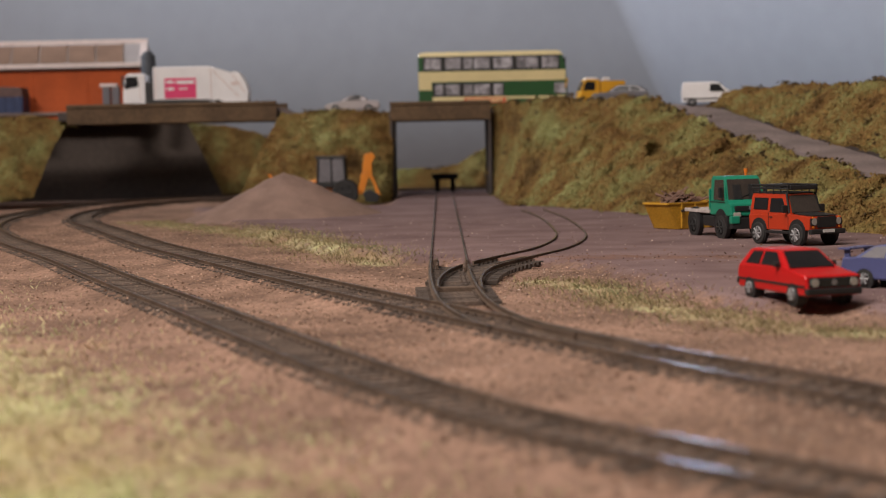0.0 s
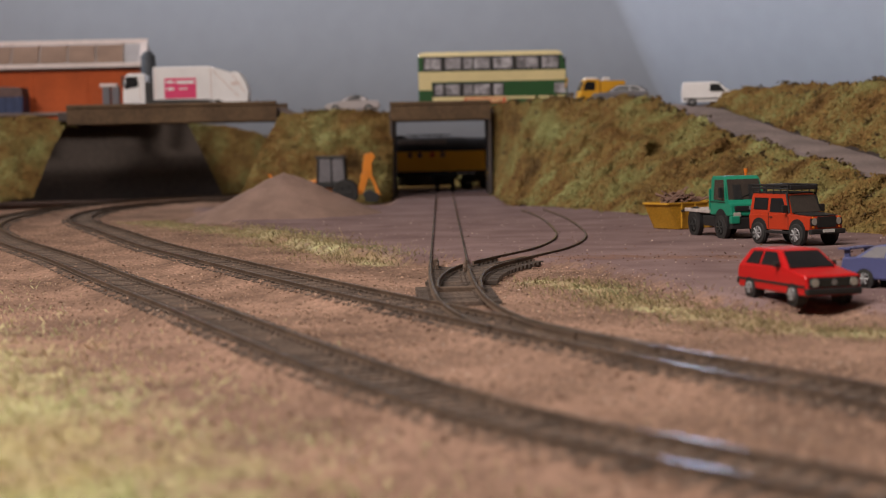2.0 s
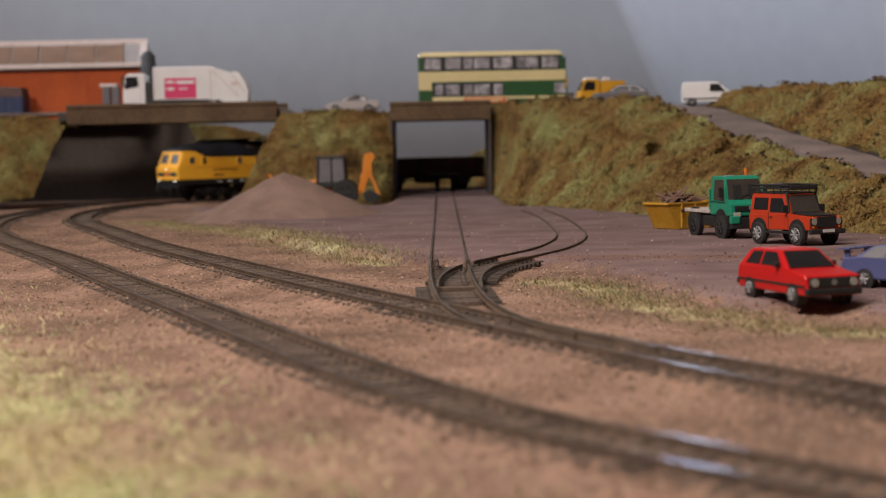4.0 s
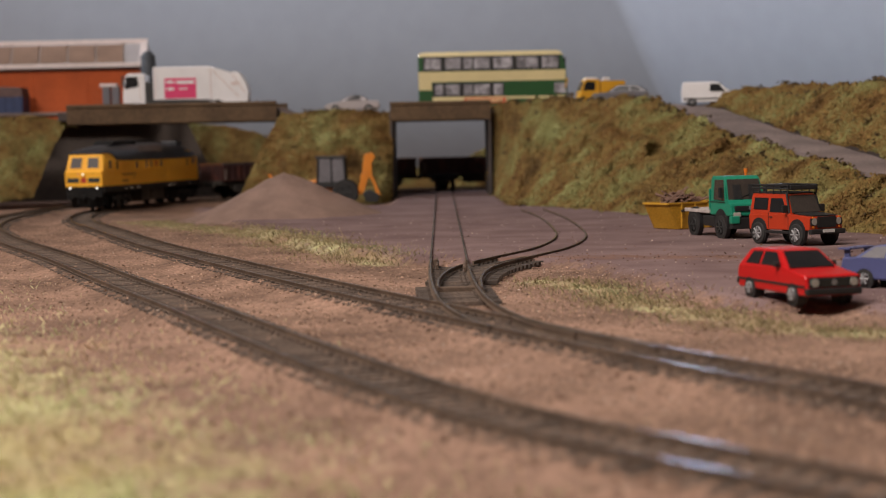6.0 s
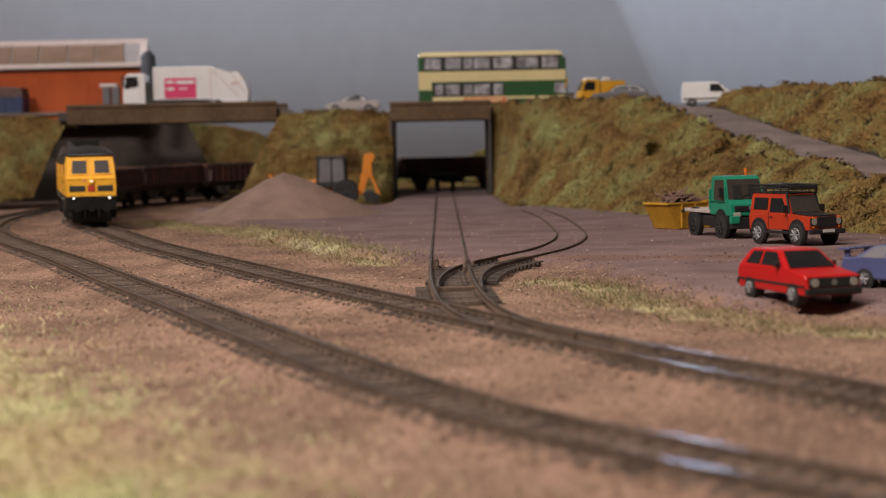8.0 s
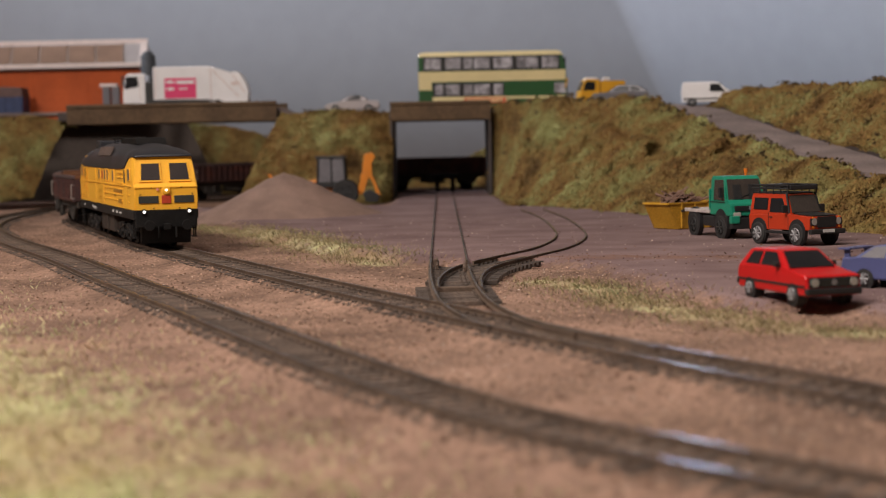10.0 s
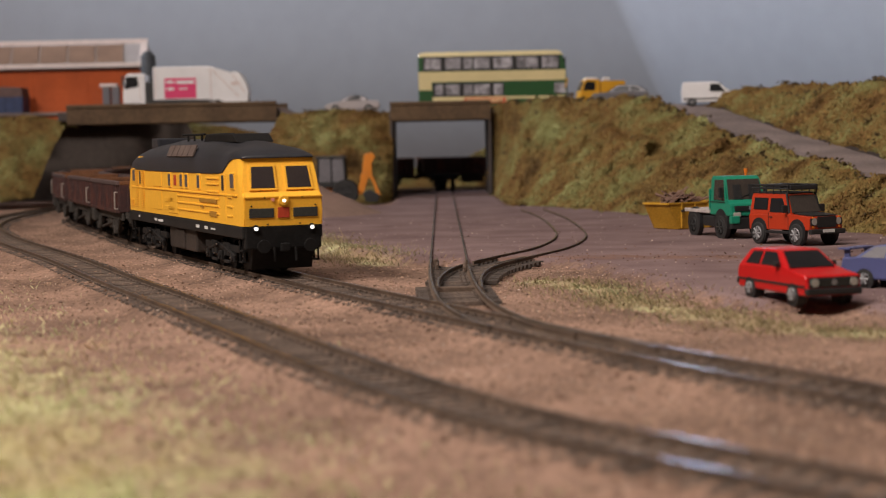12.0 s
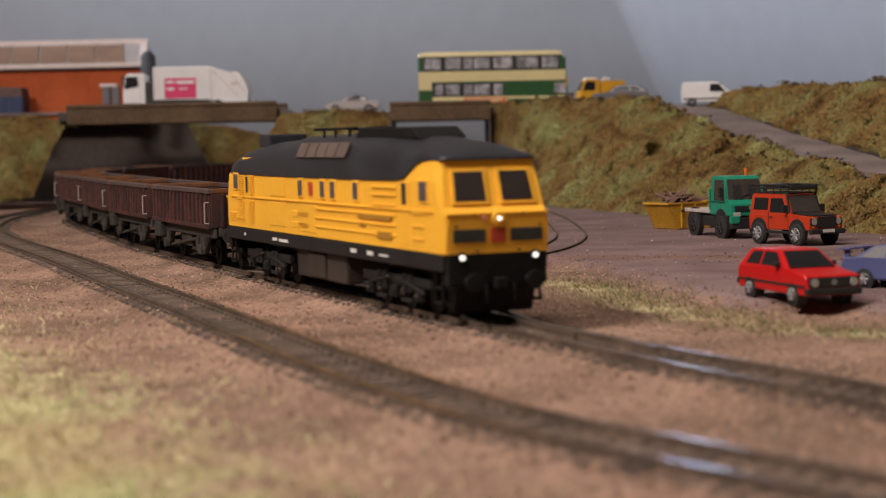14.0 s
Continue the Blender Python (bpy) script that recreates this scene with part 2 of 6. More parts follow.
# ---- lines of the tracks, from the near end to the far end ----
MAIN = sweep([(250, 20), (172, 180), (94, 352), (64, 412), (39, 466), (16, 519), (-44, 660), (-102, 806), (-162, 962), (-231, 1170), (-264, 1268),
              (-287, 1370), (-295.5, 1482), (-284, 1590), (-260, 1664), (-225, 1722), (-176, 1780), (-112, 1832), (-40, 1866), (40, 1882), (140, 1886), (400, 1886), (800, 1886), (1700, 1886)])
OUTER = sweep([(150, 130), (90, 230), (42, 297), (15, 336), (-23, 420), (-62, 522), (-92, 602), (-131, 702), (-190, 860), (-276, 1075), (-326, 1235),
               (-350, 1400), (-352, 1560), (-335, 1680), (-290, 1785), (-215, 1870), (-120, 1925), (10, 1950), (120, 1956), (600, 1958)])
SIDING = sweep([(47, 440), (37, 466), (22, 498), (14.5, 531), (9, 565), (6.2, 596), (4.6, 630), (3, 690), (2.5, 780), (2.5, 900), (2.5, 1150), (2.5, 1500), (2.5, 1838)])
SPUR = sweep([(6, 630), (6, 670), (8.5, 708), (14, 744), (23, 772), (34.5, 803), (48, 836), (61, 884), (71, 950), (75, 1040), (75, 1190), (68, 1320)])


def seg_dist(x, y, pts):
    """Distance of (x, y), arrays, from a polyline."""
    best = np.full(np.shape(x), 1e9)
    for (ax, ay), (bx, by) in zip(pts, pts[1:]):
        dx, dy = bx - ax, by - ay
        t = np.clip(((x - ax) * dx + (y - ay) * dy) / (dx * dx + dy * dy), 0, 1)
        best = np.minimum(best, np.hypot(x - ax - t * dx, y - ay - t * dy))
    return best


def inside(x, y, poly):
    r = np.zeros(np.shape(x), bool)
    for (ax, ay), (bx, by) in zip(poly, poly[1:] + poly[:1]):
        c = ((ay > y) != (by > y)) & (x < (bx - ax) * (y - ay) / (by - ay + 1e-12) + ax)
        r ^= c
    return r


YARD = [(-175, 1330), (-120, 1110), (-70, 930), (-14, 815), (14, 800), (48, 790), (66, 760), (80, 690), (90, 610), (104, 575), (150, 540), (420, 520),
        (420, 1000), (160, 1300), (55, 1420), (55, 1900), (-45, 1900), (-45, 1480), (-220, 1520)]
TURF = [([(-230, 1320), (-200, 1260), (-123, 1110), (-70, 955), (-30, 822)], 26), ([(40, 700), (56, 672), (72, 590), (92, 542), (112, 505), (150, 480), (300, 440)], 24),
        ([(-360, 800), (-215, 560), (-150, 430), (-112, 350), (-72, 270), (-50, 180)], 74)]


def masks(x, y):
    d = seg_dist(x, y, YARD + YARD[:1])
    yard = np.where(inside(x, y, YARD), 0.5 + d / 24, 0.5 - d / 24)
    turf = np.zeros(np.shape(x))
    for line, w in TURF:
        turf = np.maximum(turf, (1.0 if w > 40 else 0.74) - 0.5 * seg_dist(x, y, line) / (w * 0.62))
    rust = 0.62 - seg_dist(x, y, [(40, 800), (90, 790), (130, 770), (210, 740)]) / 60
    return np.clip(yard, 0, 1), np.clip(turf, 0, 1), np.clip(rust, 0, 1)


def ground_height(x, y):
    yard, turf, _ = masks(x, y)
    st = np.clip((yard - 0.35) / 0.3, 0, 1)
    return -4.6 + 3.6 * st * st * (3 - 2 * st)


# ---- ground, backdrop, room ----
def build_ground():
    xs, ys = np.concatenate([np.arange(-640, -360, 12.0), np.arange(-360, 260, 4.0), np.arange(260, 641, 12.0)]), np.concatenate([np.arange(70, 900, 5.0), np.arange(900, 2161, 8.0)])
    X, Y = np.meshgrid(xs, ys)
    Z = ground_height(X, Y)
    yard, turf, rust = masks(X, Y)
    flat = np.clip((yard - 0.4) / 0.3, 0, 1)
    for i in range(X.shape[0]):
        for j in range(X.shape[1]):
            x, y = X[i, j], Y[i, j]
            Z[i, j] += (1 - 0.75 * flat[i, j]) * (1.0 * fnoise(x, y, 34) + 0.55 * fnoise(x, y, 11, 3))
    Z += 1.6 * np.clip(turf - 0.4, 0, 1)
    bed = np.zeros(X.shape)
    for line in (MAIN, OUTER):
        q = line[0][::3]
        d = np.full(X.shape, 1e9)
        for a in q:
            d = np.minimum(d, np.hypot(X - a[0], Y - a[1]))
        k = np.clip((21 - d) / 7, 0, 1)
        edge = np.clip((d - 9.0) / 2.5, 0, 1)
        Z = Z * (1 - k) + (-2.45 + 0.62 * edge + 0.3 * (Z + 4.6)) * k
        bed = np.maximum(bed, np.clip(0.5 + (9.0 - d) / 6, 0, 1))
    n, m = X.shape
    V = np.column_stack([X.ravel(), Y.ravel(), Z.ravel()])
    I = np.arange(n * m).reshape(n, m)
    F = np.column_stack([I[:-1, :-1].ravel(), I[:-1, 1:].ravel(), I[1:, 1:].ravel(), I[1:, :-1].ravel()]).tolist()
    ob = mesh_from("ground", V, F, M_ground, smooth=True)
    for nm, a in (("yard", yard), ("turf", turf), ("rust", rust), ("bed", bed)):
        at = ob.data.attributes.new(nm, "FLOAT", "POINT")
        at.data.foreach_set("value", a.ravel().astype(np.float32))
    tagged(ob, "brown ballast dust, pinkish yard grit and straw turf on a baseboard", "ground", kind="structure")


def build_room():
    b = B()
    box(b, -660, 660, 50, 2200, -40, -7, 2)
    tagged(part("baseboard", b, mat("baseboard_ply", (0.33, 0.22, 0.13), 0.7, scale=12)), "plywood baseboard that carries the model railway", "baseboard", kind="structure")
    wall = mat("room_wall_paint", (0.55, 0.50, 0.45), 0.9, var=0.05, scale=2)
    for nm, a in (("wall_north", (-2200, 2200, 3000, 3080, -900, 1400)), ("wall_south", (-2200, 2200, -1680, -1600, -900, 1400)),
                  ("wall_west", (-2280, -2200, -1680, 3080, -900, 1400)), ("wall_east", (2200, 2280, -1680, 3080, -900, 1400)),
                  ("floor", (-2280, 2280, -1680, 3080, -960, -900)), ("ceiling", (-2280, 2280, -1680, 3080, 1400, 1460))):
        tagged(part(nm, box(B(), *a), wall), "plain painted surface of the layout room", nm.split("_")[0], kind="structure")
    # one bent sky board; its leaning, softly rounded corner imitates a shadow's edge
    b = B()
    n = 22
    front, rear = [], []
    for z, xc in ((-7, 326), (144, 261), (295, 196)):
        A, C, D = Vector((xc - 10, 2150)), Vector((xc, 2150)), Vector((xc + 10, 2150 - 10 * 590 / (760 - xc)))
        run = [Vector((-900, 2150))] + [(1 - k) ** 2 * A + 2 * k * (1 - k) * C + k * k * D for k in [i / (n - 1) for i in range(n)]] + [Vector((760, 1560))]
        front.append([b.verts.new((p.x, p.y, z)) for p in run])
        rear.append([b.verts.new((p.x + 2, p.y + 5, z)) for p in run])
    for i in range(n + 1):
        for j in range(2):
            b.faces.new((front[j][i], front[j][i + 1], front[j + 1][i + 1], front[j + 1][i]))
            b.faces.new((rear[j][i], rear[j + 1][i], rear[j + 1][i + 1], rear[j][i + 1]))
        b.faces.new((front[2][i], front[2][i + 1], rear[2][i + 1], rear[2][i]))
        b.faces.new((front[0][i], rear[0][i], rear[0][i + 1], front[0][i + 1]))
    tagged(part("backdrop", b, M_sky, smooth=True), "pale blue painted sky board bent towards the yard to imitate a shadow edge", "backdrop", kind="structure")


# ---- tracks ----
def at_s(line, s):
    q, u = line
    x, y = np.interp(s, u, q[:, 0]), np.interp(s, u, q[:, 1])
    a, b = max(0, s - 2), min(u[-1], s + 2)
    d = np.array([np.interp(b, u, q[:, 0]) - np.interp(a, u, q[:, 0]), np.interp(b, u, q[:, 1]) - np.interp(a, u, q[:, 1])])
    d /= np.linalg.norm(d)
    return x, y, d


def rail_mesh(line, off, s0, s1, z=0.0, step=6.0):
    """A bullhead rail: foot, web and head, swept along the line at an offset to its left."""
    sec = [(-0.95, -1.9), (0.95, -1.9), (0.95, -1.65), (0.3, -1.45), (0.3, -0.65), (0.5, -0.5), (0.5, -0.08), (0.36, 0.0), (-0.36, 0.0), (-0.5, -0.08), (-0.5, -0.5), (-0.3, -0.65), (-0.3, -1.45), (-0.95, -1.65)]
    b = B()
    rings = []
    for s in np.arange(s0, s1 + 0.1, step):
        x, y, d = at_s(line, s)
        nx, ny = -d[1], d[0]
        rings.append([(x + nx * (off + u), y + ny * (off + u), z + w) for u, w in sec])
    loft(b, rings)
    return b


def rail(track, line, off, s0, s1, z=0.0):
    ob = part("rail", rail_mesh(line, off, s0, s1, z), M_railside, track)
    ob.data.materials.append(M_railtop)
    for p in ob.data.polygons:
        if p.normal.z > 0.9 and p.center.z > (z - 0.3) * MM:
            p.material_index = 1
    return ob


def sleeper_mesh():
    b = B()
    box(b, -1.65, 1.65, -14.6, 14.6, -3.6, -1.85, 0.25)
    for o in (-8.25, 8.25):
        for k in (-1, 1):
            box(b, -1.0, 1.0, o + k * 1.5 - 0.55, o + k * 1.5 + 0.55, -1.9, -1.25)
    bmesh.ops.scale(b, vec=(MM, MM, MM), verts=b.verts)
    me = bpy.data.meshes.new("sleeper")
    b.to_mesh(me)
    b.free()
    me.materials.append(M_sleeper)
    return me


SLEEPER = sleeper_mesh()


def lay_sleepers(track, line, s0, s1, gap=6.6, dz=0.0, long=1.0):
    for s in np.arange(s0, s1, gap):
        x, y, d = at_s(line, s + random.uniform(-0.3, 0.3))
        ob = new("sleeper", SLEEPER)
        ob.parent = track
        ob.matrix_basis = pose(x * MM, y * MM, (dz + random.uniform(-0.15, 0.1)) * MM, 0, 0, math.degrees(math.atan2(d[1], d[0])) + random.uniform(-1.2, 1.2)) @ Matrix.Diagonal((1, long, 1, 1))


def build_tracks():
    t = thing("railway_track", "weathered inner main line of brown sleepers and rusty rails", "track", group="tracks on the layout")
    for o in (-8.25, 8.25):
        rail(t, MAIN, o, 10, 2700)
    lay_sleepers(t, MAIN, 240, 2000)
    t = thing("railway_track", "weathered outer main line curving round the layout's edge", "track", group="tracks on the layout")
    for o in (-8.25, 8.25):
        rail(t, OUTER, o, 10, 2300)
    lay_sleepers(t, OUTER, 60, 1700)
    t = thing("railway_track", "siding sunk in yard grit with its turnout", "track", group="tracks on the layout")
    rail(t, SIDING, 8.25, 70, SIDING[1][-1], 0.1)
    rail(t, SIDING, -8.25, 0, 322, 0.1), rail(t, SIDING, -8.25, 343, SIDING[1][-1], 0.1)
    lay_sleepers(t, SIDING, 172, 236, 6.6, -0.3)
    lay_sleepers(t, SIDING, 240, 335, 6.6, -0.4, 0.62)
    # frog, check rails and tie bar of the turnout
    for line, o, a, c in ((SIDING, 5.4, 318, 372), (SPUR, -5.2, 128, 172), (SIDING, -5.6, 40, 95), (SIDING, -6.6, 300, 330)):
        part("check_rail", rail_mesh(line, o, a, c, -0.1, 4), M_railside, t)
    part("tie_bar", box(B(), -2.2, 11.6, 643, 646.4, -2.6, -0.6, 0.3), M_railside, t)
    part("crossover_lever", box(B(), -4.4, -2.6, 768, 774, -3, 1.2, 0.4), M_railside, t)
    t = thing("railway_track", "short spur bending off into the yard grit", "track", group="tracks on the layout")
    rail(t, SPUR, 8.25, 12, 124, 0.1), rail(t, SPUR, 8.25, 138, SPUR[1][-1], 0.1)
    rail(t, SPUR, -8.25, 6, SPUR[1][-1], 0.1)
    lay_sleepers(t, SPUR, 60, 235, 6.6, -0.3)


# ---- banks, bridges, road ----
def resample(pts, n):
    P = np.array(pts, float)
    s = np.concatenate([[0], np.cumsum(np.linalg.norm(np.diff(P, axis=0), axis=1))])
    u = np.linspace(0, s[-1], n)
    return np.column_stack([np.interp(u, s, P[:, k]) for k in range(3)])


def bank(label, base, crest, n, m, rough=5.0, bulge=6.0, back=40.0, seed=0.0, greens=0.3, clump=1.5, per=1.6, scrub=0.4, name="embankment"):
    """A rough slope from a base line to a crest line, with a flat top behind it, and its turf of small clumps."""
    A, C = resample(base, n), resample(crest, n)
    V, rows = [], m + 6
    for i in range(n):
        for j in range(rows):
            v = min(1.0, j / m)
            p = A[i] * (1 - v) + C[i] * v
            p = p + np.array([0, 0, bulge * math.sin(math.pi * v)])
            if j > m:
                p = C[i] + np.array([0, back * (j - m) / 6, -1.5 * (j - m)])
            k = rough * (0.35 + 0.65 * math.sin(math.pi * min(1, 0.12 + 0.8 * v)))
            d = k * (noise.noise(Vector((p[0] / 34, p[1] / 34 + seed, p[2] / 24))) + 0.8 * noise.noise(Vector((p[0] / 15, p[1] / 15, p[2] / 12 + seed))) + 0.3 * noise.noise(Vector((p[0] / 4, p[1] / 4 + seed, p[2] / 4))))
            V.append((p[0] + 0.3 * d, p[1] - 0.8 * d, p[2] + 0.7 * d))
    I = np.arange(n * rows).reshape(n, rows)
    F = np.column_stack([I[:-1, :-1].ravel(), I[1:, :-1].ravel(), I[1:, 1:].ravel(), I[:-1, 1:].ravel()]).tolist()
    ob = mesh_from(name, V, F, M_embank, smooth=True)
    tagged(ob, label, "embankment", kind="structure")
    # clumps of scatter stuck all over it
    rng = random.Random(int(seed * 7) + 5)
    V = np.array(V).reshape(n, rows, 3)
    sets = {0: [], 1: [], 2: []}
    for i in range(n - 1):
        for j in range(m + 1):
            cell = np.linalg.norm(V[i + 1, j] - V[i, j]) * np.linalg.norm(V[i, j + 1] - V[i, j])
            cnt = cell / (clump * clump) * per
            for _ in range(int(cnt) + (rng.random() < cnt % 1)):
                a, c = rng.random(), rng.random()
                p = V[i, j] * (1 - a) * (1 - c) + V[i + 1, j] * a * (1 - c) + V[i, j + 1] * (1 - a) * c + V[i + 1, j + 1] * a * c
                g = greens + 0.9 * noise.noise(Vector((p[0] / 40, p[1] / 60 + seed, p[2] / 35)))
                w = rng.random()
                kind = 2 if w < 0.02 + 0.16 * max(0, noise.noise(Vector((p[0] / 16, p[2] / 13, seed)))) else (0 if rng.random() < g else 1)
                sets[kind].append((p, clump * rng.uniform(0.4, 1.1) * (1.7 if w > 0.96 else 1.0)))
    for _ in range(n * 9):
        i = rng.randrange(n - 1)
        g = rng.gauss(0, 1)
        p = V[i, 0] + (V[i + 1, 0] - V[i, 0]) * rng.random()
        reach = 3.0 + 3.5 * noise.noise(Vector((p[0] / 12, p[1] / 12, seed)))
        sets[rng.choice((0, 0, 1, 1, 2))].append((p + np.array([-0.6 * abs(g) * reach, -0.8 * abs(g) * reach, 2.6]), rng.uniform(0.5, 1.4)))
    for _ in range(int(n * scrub)):
        i = rng.randrange(n - 1)
        j = m - (rng.randrange(3) if rng.random() < 0.6 else rng.randrange(m))
        p = V[i, j] + (V[i + 1, j] - V[i, j]) * rng.random()
        for _ in range(rng.randrange(4, 12)):
            sets[rng.choice((2, 2, 1))].append((p + np.array([rng.gauss(0, 2.2), rng.gauss(0, 2.0), rng.uniform(-0.5, 3.2)]), rng.uniform(0.7, 2.0)))
    for kind, nm, mt in ((0, "olive_turf", M_tuft_a), (1, "rusty_turf", M_tuft_b), (2, "dark_scrub", M_tuft_c)):
        if sets[kind]:
            o = clumps(nm, sets[kind], mt, rng)
            o.parent = ob
            tagged(o, kind="stuff")
    return ob


def clumps(nm, items, material, rng):
    """Many small ragged clumps: bent three-sided flakes and tufts."""
    V, F = [], []
    for p, r in items:
        k = len(V)
        a0 = rng.uniform(0, 6.28)
        lean = (rng.uniform(-0.5, 0.5) * r, rng.uniform(-0.9, 0.1) * r)
        ring = [(p[0] + r * rng.uniform(0.5, 1.0) * math.cos(a0 + i * 1.571), p[1] + r * rng.uniform(0.5, 1.0) * math.sin(a0 + i * 1.571) - 0.1 * r, p[2] + rng.uniform(-0.5, 0.5) * r) for i in range(4)]
        V += ring + [(p[0] + lean[0], p[1] + lean[1], p[2] + r * rng.uniform(0.5, 1.3))]
        F += [(k, k + 1, k + 4), (k + 1, k + 2, k + 4), (k + 2, k + 3, k + 4), (k + 3, k, k + 4)]
    return mesh_from(nm, V, F, material)


def build_banks():
    bank("steep turf bank between the two road bridges", [(-192, 1605, -4), (-120, 1588, -4), (-60, 1600, -4), (-48, 1650, -4)],
         [(-156, 1692, 82), (-125, 1690, 85), (-85, 1690, 84.5), (-48, 1690, 82)], 70, 44, 8, 4, 20, 1.0, 0.12)
    bank("turf bank beside the wide bridge", [(-640, 1600, 2), (-480, 1625, 4), (-420, 1645, 4), (-396, 1668, 6)],
         [(-640, 1715, 90), (-480, 1715, 86), (-420, 1712, 87), (-368, 1708, 80)], 60, 34, 6, 4, 60, 2.0, 0.3)
    bank("long rough turf bank below the ramp", [(49, 1700, -4), (57, 1520, -4), (85, 1370, -4), (138, 1214, -4), (172, 1100, -4), (203, 985, -4), (226, 930, -4), (250, 860, -4), (290, 760, -4)],
         [(49, 1692, 86), (89, 1640, 91), (136, 1560, 87), (175, 1500, 85), (195, 1430, 73), (222, 1310, 54), (242, 1200, 41), (256, 1090, 29), (270, 960, 23)], 190, 46, 13, 5, 0, 3.0, 0.62, scrub=0.9)
    bank("scrubby hedge bank above the ramp road", [(232, 1490, 78), (239, 1430, 74), (266, 1310, 54), (286, 1200, 42), (300, 1090, 30), (303, 1000, 27), (300, 850, 22)],
         [(246, 1500, 86), (262, 1480, 88), (300, 1400, 90), (330, 1310, 90), (350, 1200, 86), (362, 1090, 80), (370, 900, 72)], 110, 26, 9, 8, 60, 4.0, 0.12, clump=1.8, scrub=2.2)
    bank("low far bank along the sky board", [(-420, 1962, -4), (-180, 1968, -4), (0, 1975, -4), (120, 1975, -4), (400, 1975, -4)],
         [(-420, 1995, 72), (-300, 1995, 77), (-246, 1995, 75), (-212, 1995, 67), (-180, 1995, 48), (-120, 1995, 22), (0, 1995, 20), (22, 1995, 26), (42, 1995, 38), (75, 1995, 52), (400, 1995, 60)], 120, 20, 7, 3, 60, 5.0, 0.2)
    # filling behind the banks that carries the road
    for nm, a in (("abutment_wall", (-160, -49, 1692, 1800, -6, 79)), ("abutment_wall", (49.5, 60, 1690, 1800, -6, 84)), ("abutment_wall", (60, 600, 1735, 1800, -6, 84))):
        tagged(part(nm, box(B(), *a), M_abut), "dark grey card wall under the road", "wall", kind="structure")


def build_bridges():
    br = thing("road_bridge", "brown card girder bridge over the siding", "bridge", group="road bridges")
    part("girder", box(B(), -48.6, 48.8, 1672, 1678, 73, 91.4, 0.6), M_concrete, br)
    part("deck", box(B(), -50, 50, 1678.4, 1800, 75, 81.2, 0.4), M_abut, br)
    part("girder", box(B(), -48.6, 48.8, 1801, 1806, 73, 91.4, 0.6), M_concrete, br)
    b = B()
    box(b, -48.6, 48.8, 1670.6, 1671.8, 88.2, 90.6, 0.3)
    part("coping", b, M_concrete, br)
    for x in (-47.6, 47.8):
        part("pier", box(B(), x - 1.5, x + 1.5, 1674, 1800, -5, 73, 0.4), M_abut, br, "dark side wall")
    br = thing("road_bridge", "wide brown card girder bridge over both main lines", "bridge", group="road bridges")
    part("girder", box(B(), -366, -160, 1692, 1698, 76, 95.4, 0.6), M_concrete, br)
    part("coping", box(B(), -366, -160, 1690.4, 1691.8, 92, 94.6, 0.3), M_concrete, br)
    part("deck", box(B(), -376, -159, 1698.4, 1810, 80, 88, 0.4), M_abut, br)
    part("girder", box(B(), -366, -160, 1811, 1816, 76, 95.4, 0.6), M_concrete, br)
    b = B()
    slab(b, [(-520, 1900, -5), (-240, 1900, -5), (-284, 1925, 84), (-470, 1925, 84)], 3)
    part("sloping_abutment", b, M_slope, br, "brown grey battered end wall")


def build_road():
    c = sweep([(-660, 1755), (-380, 1755), (-160, 1755), (-50, 1742), (60, 1738), (130, 1700), (185, 1620), (208, 1520), (220, 1430), (244, 1310), (264, 1200), (278, 1090), (286, 980), (290, 800)], 10)
    P, s = c
    zk = np.interp(P[:, 1], [800, 980, 1090, 1200, 1310, 1430, 1520, 1620, 1760], [21, 26, 30.5, 42.5, 55, 73.5, 80, 83, 82.5])
    zk = np.where(P[:, 0] < -160, 89, zk)
    w = np.interp(P[:, 1], [1430, 1700], [20, 46]) + np.array([2.2 * fnoise(x, y, 26, 8) for x, y in P])
    b = B()
    rings = []
    for i in range(len(P)):
        d = P[min(i + 1, len(P) - 1)] - P[max(i - 1, 0)]
        d /= np.linalg.norm(d)
        n = np.array([-d[1], d[0]])
        l, r = P[i] + n * w[i], P[i] - n * w[i]
        z = zk[i] + 0.4 * fnoise(P[i][0], P[i][1], 30)
        rings.append([(l[0], l[1], z - 3), (l[0], l[1], z), (P[i][0], P[i][1], z + 0.8), (r[0], r[1], z), (r[0], r[1], z - 3)])
    loft(b, rings)
    tagged(part("road", b, M_tar, smooth=False), "grey road crossing the bridges and running down a ramp", "road", kind="structure")


build_ground()
build_room()
build_tracks()
build_banks()
build_bridges()
build_road()


